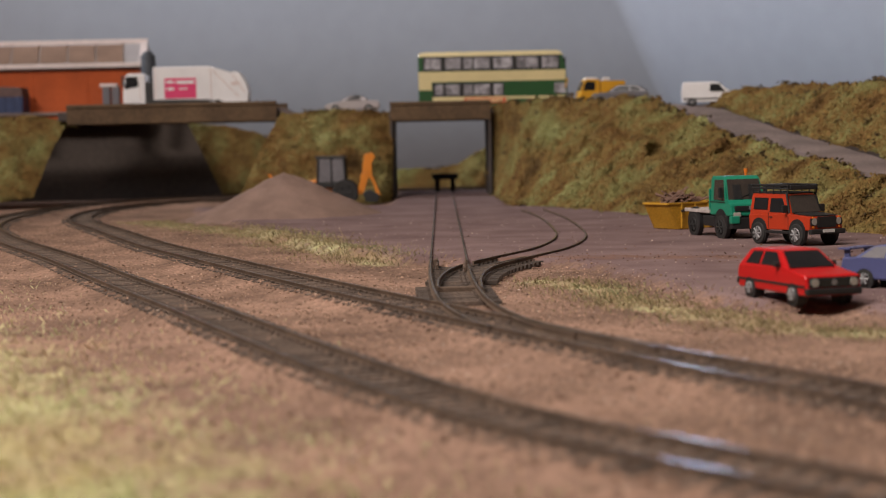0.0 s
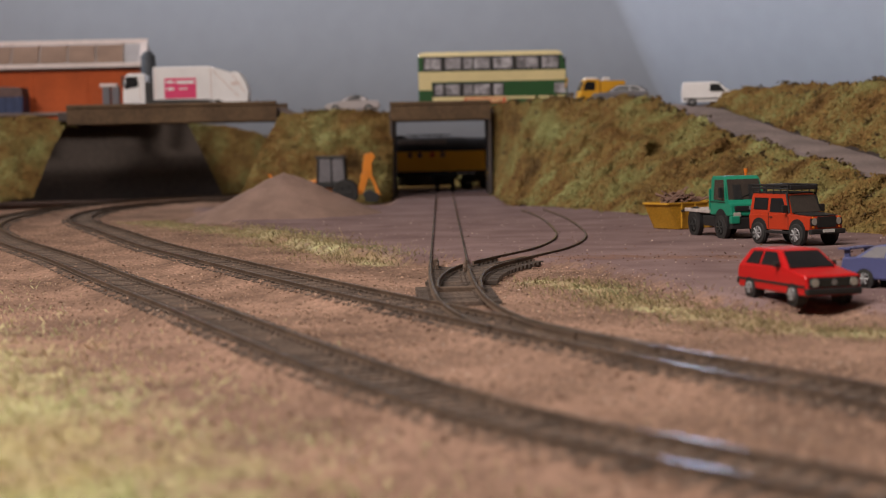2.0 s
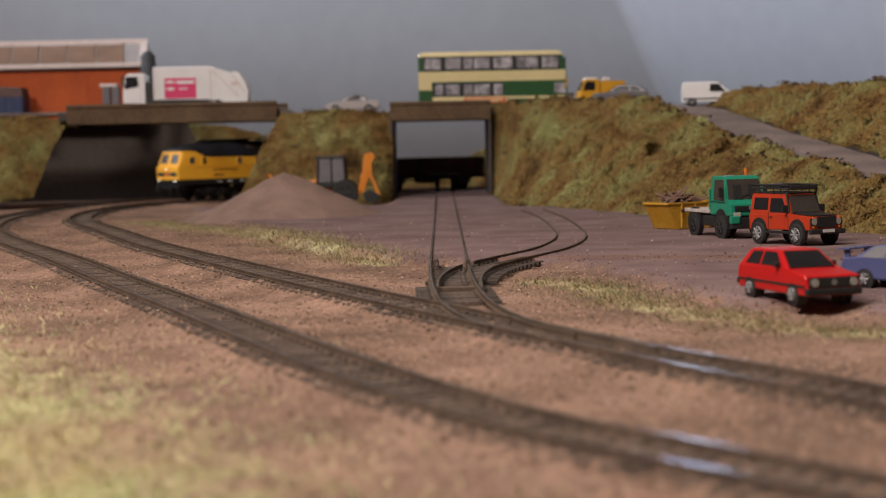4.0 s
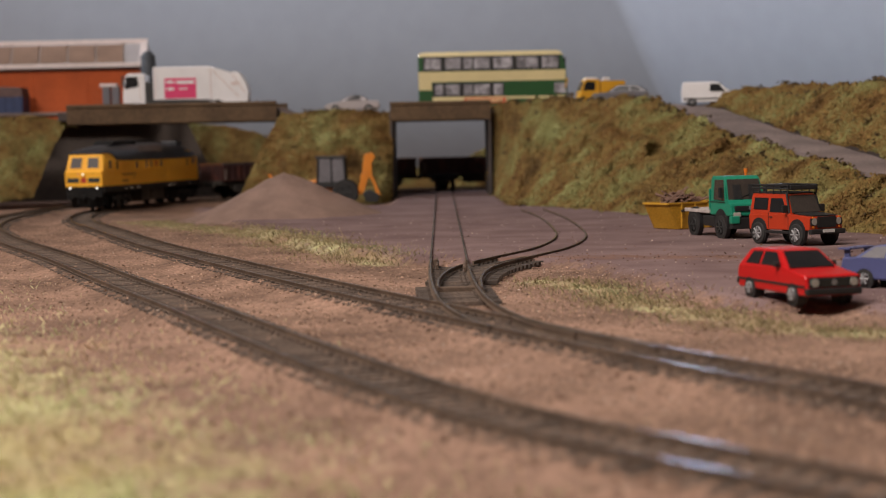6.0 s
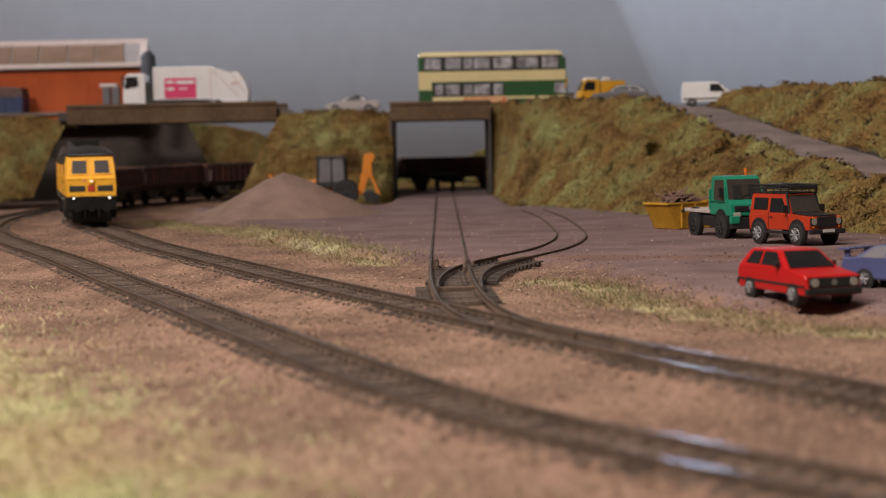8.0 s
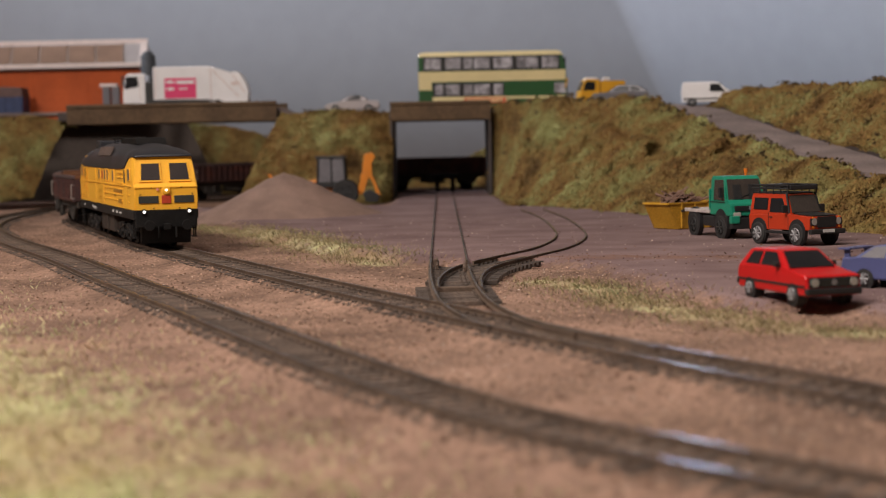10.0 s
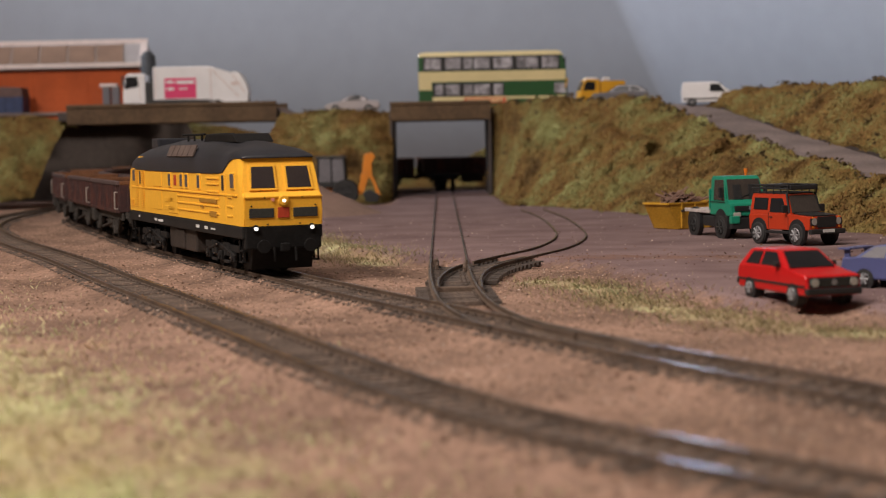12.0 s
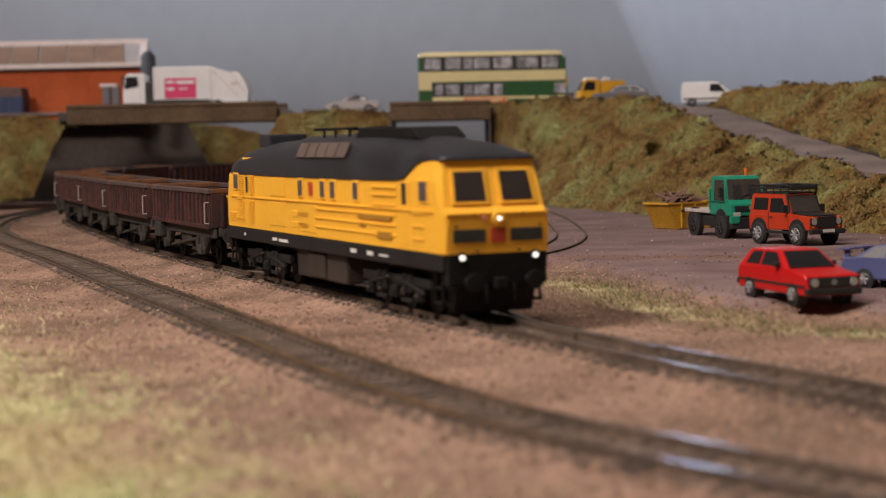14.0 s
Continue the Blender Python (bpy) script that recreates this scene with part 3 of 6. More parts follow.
# ---- train ----
def wheelset(nm, parent, x, r, k, spokes=True, steel=True):
    """Two flanged wheels on an axle; it turns about its own axle."""
    b = B()
    for o in (-1, 1):
        y = o * 8.0 / 1000 / k
        cyl(b, (0, y, 0), (0, 1, 0), r, 0.14 if k == HO else 0.13, 24)
        cyl(b, (0, y - o * 0.09, 0), (0, 1, 0), r + 0.05, 0.05, 24)
        cyl(b, (0, y + o * 0.08, 0), (0, 1, 0), r * 0.35, 0.1, 12)
        for i in range(3):
            a = i * 2.094
            box(b, r * 0.5 * math.cos(a) - 0.05, r * 0.5 * math.cos(a) + 0.05, y + o * 0.05, y + o * 0.1, r * 0.5 * math.sin(a) - 0.05, r * 0.5 * math.sin(a) + 0.05)
    cyl(b, (0, 0, 0), (0, 1, 0), 0.08, 16.0 / 1000 / k, 10)
    ob = part(nm, b, M_black, parent, k=k)
    ob.matrix_basis = pose(x * k, 0, r * k)
    return ob


def build_loco():
    """Six-axle diesel: u forward from its middle, v to its left, w up from the rail, in prototype metres."""
    L, W = 10.2, 1.49
    ZA, ZE, ZS, ZC = 1.78, 2.95, 3.72, 4.26
    NOSE_Z, NOSE_U = [ZA, 2.78, 3.0, ZC], [0.20, 0.24, 0.03, -0.42]
    t = thing("diesel_locomotive", "yellow six-axle model diesel with a black roof and lit lamps", "locomotive")

    # body side: a swept outline with cab ends drawn in
    def outline(z):
        e = np.interp(z, NOSE_Z, NOSE_U)
        r = np.interp(z, [3.64, ZC], [0.0, 1.5])
        n = np.interp(z, [ZA, ZE, ZC], [1.46, 1.46, 1.3])
        w = np.interp(z, [ZA, ZS, ZC], [W, W - 0.02, W - 0.12])
        return [(L + e, n), (L + e - 0.3, w), (-L + r + 0.3, w), (-L + r, n), (-L + r, -n), (-L + r + 0.3, -w), (L + e - 0.3, -w), (L + e, -n)]

    b = B()
    loft(b, [[(x, y, z) for x, y in outline(z)] for z in (ZA, 2.3, 2.78, 3.0, 3.64, ZC)])
    bmesh.ops.bevel(b, geom=[e for e in b.edges if abs(e.verts[0].co.z - e.verts[1].co.z) > 0.02], offset=0.06, segments=2, affect="EDGES")
    body = part("body", b, M_yellow, t, k=HO)

    # roof: rounded section, humped, with sloping ends; it cuts down over the sides between the cabs
    def roof_ring(x, top, z0, w):
        pts = []
        for i in range(13):
            a = math.pi * i / 12
            pts.append((x, -w * math.cos(a) * (1 - 0.10 * math.sin(a) ** 2), z0 + (top - z0) * math.sin(a) ** 0.62))
        return pts + [(x, w, z0 - 0.03), (x, -w, z0 - 0.03)]

    b = B()
    st = [(-10.0, 4.05, 3.68, 1.34), (-9.7, 4.36, 3.68, 1.46), (-9.0, 4.58, 3.68, 1.50), (-8.0, 4.72, 3.68, 1.50), (-7.0, 4.80, 3.68, 1.50), (-4.2, 4.88, 3.66, 1.50), (-3.6, 4.97, 3.66, 1.50), (3.4, 5.0, 3.66, 1.50), (4.8, 4.97, 3.66, 1.50),
          (6.9, 4.86, 3.68, 1.50), (7.5, 4.80, 3.72, 1.50), (8.3, 4.72, 4.12, 1.44), (8.7, 4.67, 4.22, 1.42), (9.3, 4.54, 4.24, 1.39), (9.75, 4.40, 4.24, 1.37), (9.92, 4.30, 4.24, 1.33)]
    loft(b, [roof_ring(*q) for q in st])
    roof = part("roof", b, M_roof, t, k=HO, smooth=True)
    b = B()
    box(b, -8.6, -7.3, -0.7, 0.7, 4.6, 5.06, 0.08)
    part("roof_fan", b, M_roof, roof, k=HO)
    b = B()
    prism(b, [(1.6, 4.8), (2.0, 5.16), (6.2, 5.14), (6.9, 4.8)], 0.74, 0.06)
    part("exhaust_cover", b, M_black, roof, k=HO)
    b = B()
    for o in (-0.6, 0.6):
        rod(b, (-2.6, o, 5.16), (1.4, o, 5.16), 0.045)
        for x in (-1.6, -0.5, 0.8):
            rod(b, (x, o, 4.6), (x, o, 5.16), 0.045)
    part("roof_rail", b, M_black, roof, k=HO)
    for sgn in (-1, 1):
        for i in range(5):
            x = -1.9 + i * 0.95
            b = B()
            slab(b, [(x, sgn * 1.475, 4.28), (x + 0.86, sgn * 1.475, 4.28), (x + 0.86, sgn * 1.27, 4.72), (x, sgn * 1.27, 4.72)], 0.03)
            part("roof_grille", b, M_roofgrille, roof, k=HO)
        b = B()
        for x in (4.4, 5.0, 6.2):
            rod(b, (x, sgn * 1.45, 3.9), (x, sgn * 0.9, 4.68), 0.035)
        part("roof_rib", b, M_roof, roof, k=HO)

    # sides: windows, louvres, ribs, badge, lettering bars
    for sgn in (-1, 1):
        y = sgn * (W - 0.005)
        f = -sgn  # windows run the same way on either side as seen by a driver
        for x, w in ((3.7, 0.42), (1.65, 0.42), (0.7, 0.42), (-1.5, 0.42)):
            b = B()
            box(b, x - w / 2 - 0.07, x + w / 2 + 0.07, y - 0.03, y + 0.03, 2.98, 3.62, 0.025)
            fr = part("window_frame", b, M_yellow, body, k=HO)
            b = B()
            box(b, x - w / 2, x + w / 2, y - 0.04, y + 0.04, 3.05, 3.55, 0.02)
            part("window_pane", b, M_glass_blue, fr, k=HO)
        b = B()
        box(b, -0.72, -0.3, y - 0.012, y + 0.012, 3.08, 3.5)
        part("badge", b, M_red, body, k=HO)
        for e in (-1, 1):
            for x0 in (8.95,):
                b = B()
                box(b, e * x0 - 0.34, e * x0 + 0.34, y * 0.985 - 0.05, y * 0.985 + 0.05, 3.08, 3.72, 0.03)
                fr = part("cab_side_window", b, M_yellow, body, k=HO)
                b = B()
                box(b, e * x0 - 0.27, e * x0 + 0.27, y * 0.985 - 0.06, y * 0.985 + 0.06, 3.14, 3.66, 0.02)
                part("window_pane", b, M_glass_blue, fr, k=HO)
            b = B()
            box(b, e * 7.55 - 0.16, e * 7.55 + 0.16, y - 0.03, y + 0.03, 3.02, 3.6, 0.02)
            part("door_window", b, M_glass, body, k=HO)
            b = B()
            box(b, e * 7.55 - 0.38, e * 7.55 + 0.38, y - 0.012, y + 0.012, 1.9, 3.62, 0.01)
            part("cab_door", b, M_yellow, body, k=HO)
            for z in (2.1, 2.45, 2.8):
                b = B()
                box(b, e * 8.55 - 0.4, e * 8.55 + 0.4, y - 0.03, y + 0.03, z - 0.035, z + 0.035, 0.01)
                part("rib", b, M_yellow, body, k=HO)
        for z in (2.12, 2.4, 2.68, 2.96, 3.24, 3.46):
            a = 6.9
            s0 = 5.0 if z > 2.9 else (-0.2 if z < 2.9 else 4.4)
            b = B()
            box(b, s0, a, y - 0.035, y + 0.035, z - 0.03, z + 0.03, 0.01)
            part("rib", b, M_yellow, body, k=HO)
        b = B()
        for xa, za, n in ((-8.3, 2.95, 9), (-7.1, 2.95, 9), (-8.3, 1.98, 10), (-7.1, 1.98, 10), (-9.4, 2.0, 4)):
            for i in range(n):
                box(b, xa - 0.38, xa + 0.38, y - 0.03, y + 0.03, za + i * 0.08, za + i * 0.08 + 0.045)
        part("louvre_panel", b, M_yellow, body, k=HO)
        for x, za, zb in ((-4.0, 1.98, 2.78), (-4.0, 2.98, 3.6), (-1.6, 2.0, 2.2), (-1.6, 2.35, 2.55), (-0.9, 1.9, 2.8)):
            b = B()
            box(b, x - 0.9, x + 0.9, y - 0.02, y + 0.02, za, zb, 0.02)
            part("access_panel", b, M_yellow, body, k=HO)
        b = B()
        box(b, -L + 0.6, L - 0.6, y - 0.04, y + 0.04, 2.84, 2.9, 0.01)
        part("waist_rail", b, M_yellow, body, k=HO)
        b = B()
        for x0, x1, z0, z1 in ((3.9, 6.6, 2.52, 2.66), (4.0, 4.5, 2.3, 2.38), (5.5, 6.6, 2.0, 2.2)):
            box(b, x0, x1, y - 0.04, y + 0.04, z0, z1)
        part("lettering_bar", b, M_print, body, k=HO)

    # ends: windscreens, lamps, grilles
    for e in (-1, 1):
        def on_face(v, z, out=0.0):
            return (e * (L + np.interp(z, NOSE_Z, NOSE_U) + out), v, z)
        for s in (-1, 1):
            fr = part("windscreen_frame", slab(B(), [on_face(s * 0.16, 3.06, .02), on_face(s * 1.2, 3.06, .02), on_face(s * 1.12, 3.98, .02), on_face(s * 0.16, 3.98, .02)], 0.035), M_yellow, body, k=HO)
            part("windscreen", slab(B(), [on_face(s * 0.24, 3.14, .03), on_face(s * 1.12, 3.14, .03), on_face(s * 1.05, 3.9, .03), on_face(s * 0.24, 3.9, .03)], 0.04), M_glass, fr, k=HO)
            b = B()
            box(b, e * (L + 0.2) - 0.03, e * (L + 0.2) + 0.05, min(s * 0.36, s * 1.28), max(s * 0.36, s * 1.28), 2.08, 2.42, 0.02)
            part("front_grille", b, M_grille, body, k=HO)
            b = B()
            cyl(b, (e * (L + 0.2), s * 1.05, 1.69), (1, 0, 0), 0.14, 0.12, 16, bevel=0.02)
            part("headlamp_rim", b, M_black, body, k=HO)
            b = B()
            cyl(b, (e * (L + 0.27), s * 1.05, 1.69), (1, 0, 0), 0.07, 0.06, 16)
            part("headlamp", b, M_lamp if e > 0 else M_lamp_red, body, "lit white lamp" if e > 0 else "red tail lamp", k=HO)
        b = B()
        box(b, e * (L + 0.2) - 0.02, e * (L + 0.2) + 0.05, -0.22, 0.22, 2.06, 2.44, 0.02)
        part("badge", b, M_red, body, k=HO)
        b = B()
        cyl(b, (e * (L + 0.22), 0, 2.68), (1, 0, 0), 0.2, 0.2, 20, bevel=0.04)
        part("top_lamp_rim", b, M_yellow, body, k=HO)
        b = B()
        cyl(b, (e * (L + 0.32), 0, 2.68), (1, 0, 0), 0.06, 0.06, 16)
        part("top_lamp", b, M_lamp if e > 0 else M_glass, body, k=HO)
        b = B()
        cyl(b, (e * (L + 0.24), -e * 0.40, 2.72), (1, 0, 0), 0.06, 0.1, 12)
        part("marker_lamp", b, M_lamp_red, body, k=HO)
        b = B()
        box(b, e * (L + 0.18) - 0.02, e * (L + 0.18) + 0.09, -1.46, 1.46, 2.78, 2.85, 0.02)
        part("waist_rail", b, M_yellow, body, k=HO)
        b = B()
        for v, z in ((-0.7, 2.8), (0.7, 2.8), (-1.2, 2.5), (1.2, 2.5), (-0.6, 1.84), (0.6, 1.84)):
            cyl(b, (e * (L + 0.22), v, z), (1, 0, 0), 0.03, 0.1, 8)
        part("handrail_stud", b, M_black, body, k=HO)

    # underframe
    b = B()
    box(b, -L - 0.05, L + 0.05, -W - 0.02, W + 0.02, 1.32, 1.76, 0.05)
    frm = part("underframe", b, M_frame, t, k=HO)
    b = B()
    for x0, x1, z0, z1 in ((3.2, 3.7, 1.48, 1.6), (4.6, 5.1, 1.48, 1.6), (5.6, 6.3, 1.5, 1.56), (-4.6, -4.1, 1.48, 1.58), (-3.9, -2.9, 1.46, 1.56), (-8, -7.8, 1.5, 1.6)):
        for s in (-1, 1):
            box(b, x0, x1, s * (W + 0.02) - 0.012, s * (W + 0.02) + 0.012, z0, z1)
    part("data_panel", b, M_whiteprint, frm, k=HO)
    b = B()
    box(b, -2.6, 2.2, -1.3, 1.3, 0.42, 1.32, 0.08)
    part("fuel_tank", b, M_brownbox, frm, k=HO)
    for s in (-1, 1):
        part("battery_box", box(B(), -1.2, 0.4, s * 1.32 - 0.06, s * 1.32 + 0.06, 0.5, 1.25, 0.03), M_brownbox, frm, k=HO)
    for e in (-1, 1):
        b = B()
        box(b, e * L - 0.15, e * L + 0.2, -1.42, 1.42, 0.95, 1.79, 0.05)
        part("buffer_beam", b, M_black, frm, k=HO)
        b = B()
        prism(b, [(e * (L - 0.5), 0.95), (e * (L + 0.1), 0.95), (e * (L - 0.2), 0.2), (e * (L - 0.6), 0.2)], 1.15, 0.03)
        part("snow_plough", b, M_black, frm, k=HO)
        for s in (-1, 1):
            b = B()
            cyl(b, (e * (L + 0.35), s * 0.87, 1.06), (1, 0, 0), 0.12, 0.5, 14)
            cyl(b, (e * (L + 0.62), s * 0.87, 1.06), (1, 0, 0), 0.25, 0.07, 20, bevel=0.02)
            part("buffer", b, M_black, frm, k=HO)
            b = B()
            for z in (0.45, 0.85):
                box(b, e * (L - 0.75), e * (L - 0.2), s * 1.36 - 0.1, s * 1.36 + 0.1, z, z + 0.05)
            for x in (L - 0.72, L - 0.23):
                box(b, e * x - 0.03, e * x + 0.03, s * 1.4 - 0.03, s * 1.4 + 0.03, 0.45, 1.4)
            part("cab_step", b, M_black, frm, k=HO)
        b = B()
        box(b, e * (L + 0.1) - 0.2, e * (L + 0.1) + 0.35, -0.16, 0.16, 0.85, 1.15, 0.04)
        rod(b, (e * (L + 0.3), 0.4, 1.0), (e * (L + 0.35), 0.4, 0.5), 0.05)
        rod(b, (e * (L + 0.3), -0.4, 1.0), (e * (L + 0.35), -0.4, 0.5), 0.05)
        part("coupling", b, M_black, frm, k=HO)
    bogies = []
    for x in (6.1, -6.1):
        b = B()
        for s in (-1, 1):
            box(b, -2.6, 2.6, s * 1.14 - 0.1, s * 1.14 + 0.1, 0.72, 1.0, 0.05)
            for a in (-1.85, 0, 1.85):
                box(b, a - 0.22, a + 0.22, s * 1.24 - 0.08, s * 1.24 + 0.08, 0.36, 0.72, 0.04)
                cyl(b, (a, s * 1.33, 0.53), (0, 1, 0), 0.15, 0.08, 12)
            for a in (-0.95, 0.95):
                cyl(b, (a - 0.22, s * 1.22, 0.82), (0, 0, 1), 0.12, 0.5, 10)
                cyl(b, (a + 0.22, s * 1.22, 0.82), (0, 0, 1), 0.12, 0.5, 10)
                box(b, a - 0.4, a + 0.4, s * 1.26 - 0.05, s * 1.26 + 0.05, 0.28, 0.4, 0.03)
            rod(b, (-2.3, s * 1.3, 0.6), (-0.3, s * 1.3, 0.95), 0.05)
            rod(b, (2.3, s * 1.3, 0.6), (0.3, s * 1.3, 0.95), 0.05)
        box(b, -2.3, 2.3, -0.5, 0.5, 0.7, 1.3)
        bg = part("bogie", b, M_frame, t, k=HO)
        bg.matrix_basis = pose(x * HO, 0, 0)
        # small bright strips put in as highlights on the axleboxes and side frames
        b = B()
        for s in (-1, 1):
            for a in (-1.85, 1.85):
                box(b, a - 0.09, a + 0.09, s * 1.38 - 0.012, s * 1.38 + 0.012, 0.5, 0.56)
            box(b, -0.3, -0.1, s * 1.38 - 0.012, s * 1.38 + 0.012, 0.92, 0.97)
        part("axlebox_highlight", b, M_steel, bg, "bright steel strips imitating highlights on the bogie", k=HO)
        ws = [wheelset("wheelset", bg, a, 0.525, HO) for a in (-1.85, 0, 1.85)]
        bogies.append((bg, x, ws))
    return t, bogies


def build_wagon():
    t = thing("mineral_wagon", "rusty maroon two-axle open mineral wagon, empty and weathered", "wagon", group="wagons of the train")
    H, W, z0, z1 = 4.48, 1.32, 1.35, 2.60
    b = B()
    for s in (-1, 1):
        box(b, -H, H, s * W - 0.06, s * W + 0.06, z0, z1, 0.02)
    for e in (-1, 1):
        box(b, e * H - 0.06, e * H + 0.06, -W, W, z0, z1, 0.02)
    body = part("body", b, M_wagon, t, k=OO)
    b = B()
    for s in (-1, 1):
        for i in range(15):
            x = -H + 0.35 + i * (2 * H - 0.7) / 14
            box(b, x - 0.06, x + 0.06, s * W - 0.14, s * W + 0.14, z0, z1 - 0.12, 0.02)
        box(b, -H, H, s * W - 0.13, s * W + 0.13, z0 - 0.04, z0 + 0.1, 0.02)
    for e in (-1, 1):
        for i in range(4):
            y = -0.95 + i * 0.63
            box(b, e * H - 0.12, e * H + 0.12, y - 0.06, y + 0.06, z0, z1 - 0.12, 0.02)
    part("stanchion", b, M_wagon, body, k=OO)
    for s in (-1, 1):
        part("top_rim", box(B(), -H - 0.05, H + 0.05, s * W - 0.13, s * W + 0.13, z1 - 0.1, z1 + 0.06, 0.03), M_wagon_rim, body, "chalky worn rim", k=OO)
    for e in (-1, 1):
        part("end_rim", box(B(), e * H - 0.07, e * H + 0.07, -W, W, z1 - 0.1, z1 + 0.07, 0.03), M_wagon_orange, body, "orange rusted end rim", k=OO)
    b = B()
    box(b, -H + 0.1, H - 0.1, -W + 0.08, W - 0.08, z0 + 0.05, z0 + 0.12)
    part("wagon_floor", b, M_wagon_in, body, k=OO)
    b = B()
    box(b, -H - 0.1, H + 0.1, -1.1, 1.1, 1.05, 1.34, 0.04)
    for s in (-1, 1):
        box(b, -H - 0.1, H + 0.1, s * 1.2 - 0.05, s * 1.2 + 0.05, 1.0, 1.3, 0.02)
    frm = part("underframe", b, M_weather, t, k=OO)
    for s in (-1, 1):
        for a in (-2.75, 2.75):
            b = B()
            prism_y(b, [(a - 0.75, 1.05), (a + 0.75, 1.05), (a + 0.32, 0.42), (a - 0.32, 0.42)], s * 1.16, 0.08)
            box(b, a - 0.2, a + 0.2, s * 1.26 - 0.09, s * 1.26 + 0.09, 0.38, 0.72, 0.03)
            for o in (-0.45, 0.45):
                cyl(b, (a + o, s * 1.25, 0.78), (0, 0, 1), 0.11, 0.4, 10)
            part("axle_guard", b, M_weather, frm, k=OO)
    b = B()
    for s in (-1, 1):
        rod(b, (-2.0, s * 1.22, 0.5), (2.0, s * 1.22, 0.9), 0.05)
        rod(b, (3.2, s * 1.24, 0.5), (3.95, s * 1.24, 1.1), 0.05)
        box(b, -0.7, 0.9, s * 1.02 - 0.15, s * 1.02 + 0.15, 0.55, 1.05, 0.05)
    part("brake_gear", b, M_weather, frm, k=OO)
    for e in (-1, 1):
        for s in (-1, 1):
            b = B()
            cyl(b, (e * (H + 0.3), s * 0.86, 1.08), (1, 0, 0), 0.1, 0.4, 12)
            cyl(b, (e * (H + 0.5), s * 0.86, 1.08), (1, 0, 0), 0.22, 0.06, 16)
            part("buffer", b, M_weather, frm, k=OO)
            b = B()
            if e < 0:
                b.free()
                continue
            rod(b, (H - 0.12, s * (W + 0.2), 1.5), (H - 0.12, s * (W + 0.2), 2.2), 0.025)
            rod(b, (H - 0.12, s * (W + 0.2), 2.2), (H - 0.12, s * W, 2.2), 0.025)
            rod(b, (H - 0.12, s * (W + 0.2), 1.5), (H - 0.12, s * W, 1.5), 0.025)
            part("grab_rail", b, M_wagon_grab, body, "whitish grab rail", k=OO)
        b = B()
        box(b, e * (H + 0.25) - 0.3, e * (H + 0.25) + 0.3, -0.1, 0.1, 0.95, 1.1)
        part("coupling", b, M_black, frm, k=OO)
    b = B()
    box(b, -3.9, -2.9, -W - 0.16, -W + 0.1, 0.75, 1.3, 0.05)
    part("discharge_box", b, M_weather, frm, k=OO)
    for a in (-2.75, 2.75):
        wheelset("wheelset", frm, a, 0.46, OO)
    return t


def prism_y(bm, prof, y, half):
    """An (x, z) outline as a plate about the plane y."""
    A = [bm.verts.new((x, y - half, z)) for x, z in prof]
    C = [bm.verts.new((x, y + half, z)) for x, z in prof]
    bm.faces.new(A), bm.faces.new(C[::-1])
    for i in range(len(prof)):
        j = (i + 1) % len(prof)
        bm.faces.new((A[i], C[i], C[j], A[j]))
    return bm


LOCO, BOGIES = build_loco()
WAGON = build_wagon()
WAGONS = [WAGON] + [copy_thing(WAGON, pose(0, 0, 0)) for _ in range(10)]

# how far along the main line the loco's nose is: seconds, millimetres
NOSE = [(0.0, 2158), (1.0, 2061), (2.5, 1914), (3.2, 1846), (5.5, 1606), (6.5, 1500), (7.0, 1440), (7.5, 1354), (8.0, 1266), (8.2, 1232), (10.3, 941), (10.5, 919), (11.0, 868), (12.0, 765), (13.0, 659), (13.5, 605), (14.0, 551)]
WAGON_PITCH = 131.0


def nose_at(t):
    T, S = zip(*NOSE)
    lo = [np.interp(t + d, T, S) for d in (-0.3, -0.15, 0, 0.15, 0.3)]
    if t < 0.5 or t > 13.5:
        return float(np.interp(t, T, S))
    return float(np.mean(lo))


def heading(ax, ay, bx, by):
    return math.degrees(math.atan2(ay - by, ax - bx))


def train_pose(s_front, s_rear):
    ax, ay, _ = at_s(MAIN, s_front)
    bx, by, _ = at_s(MAIN, s_rear)
    h = heading(ax, ay, bx, by)
    return pose((ax + bx) / 2 * MM, (ay + by) / 2 * MM, 0, 0, 0, h), h


def wrap(a):
    return (a + 180) % 360 - 180


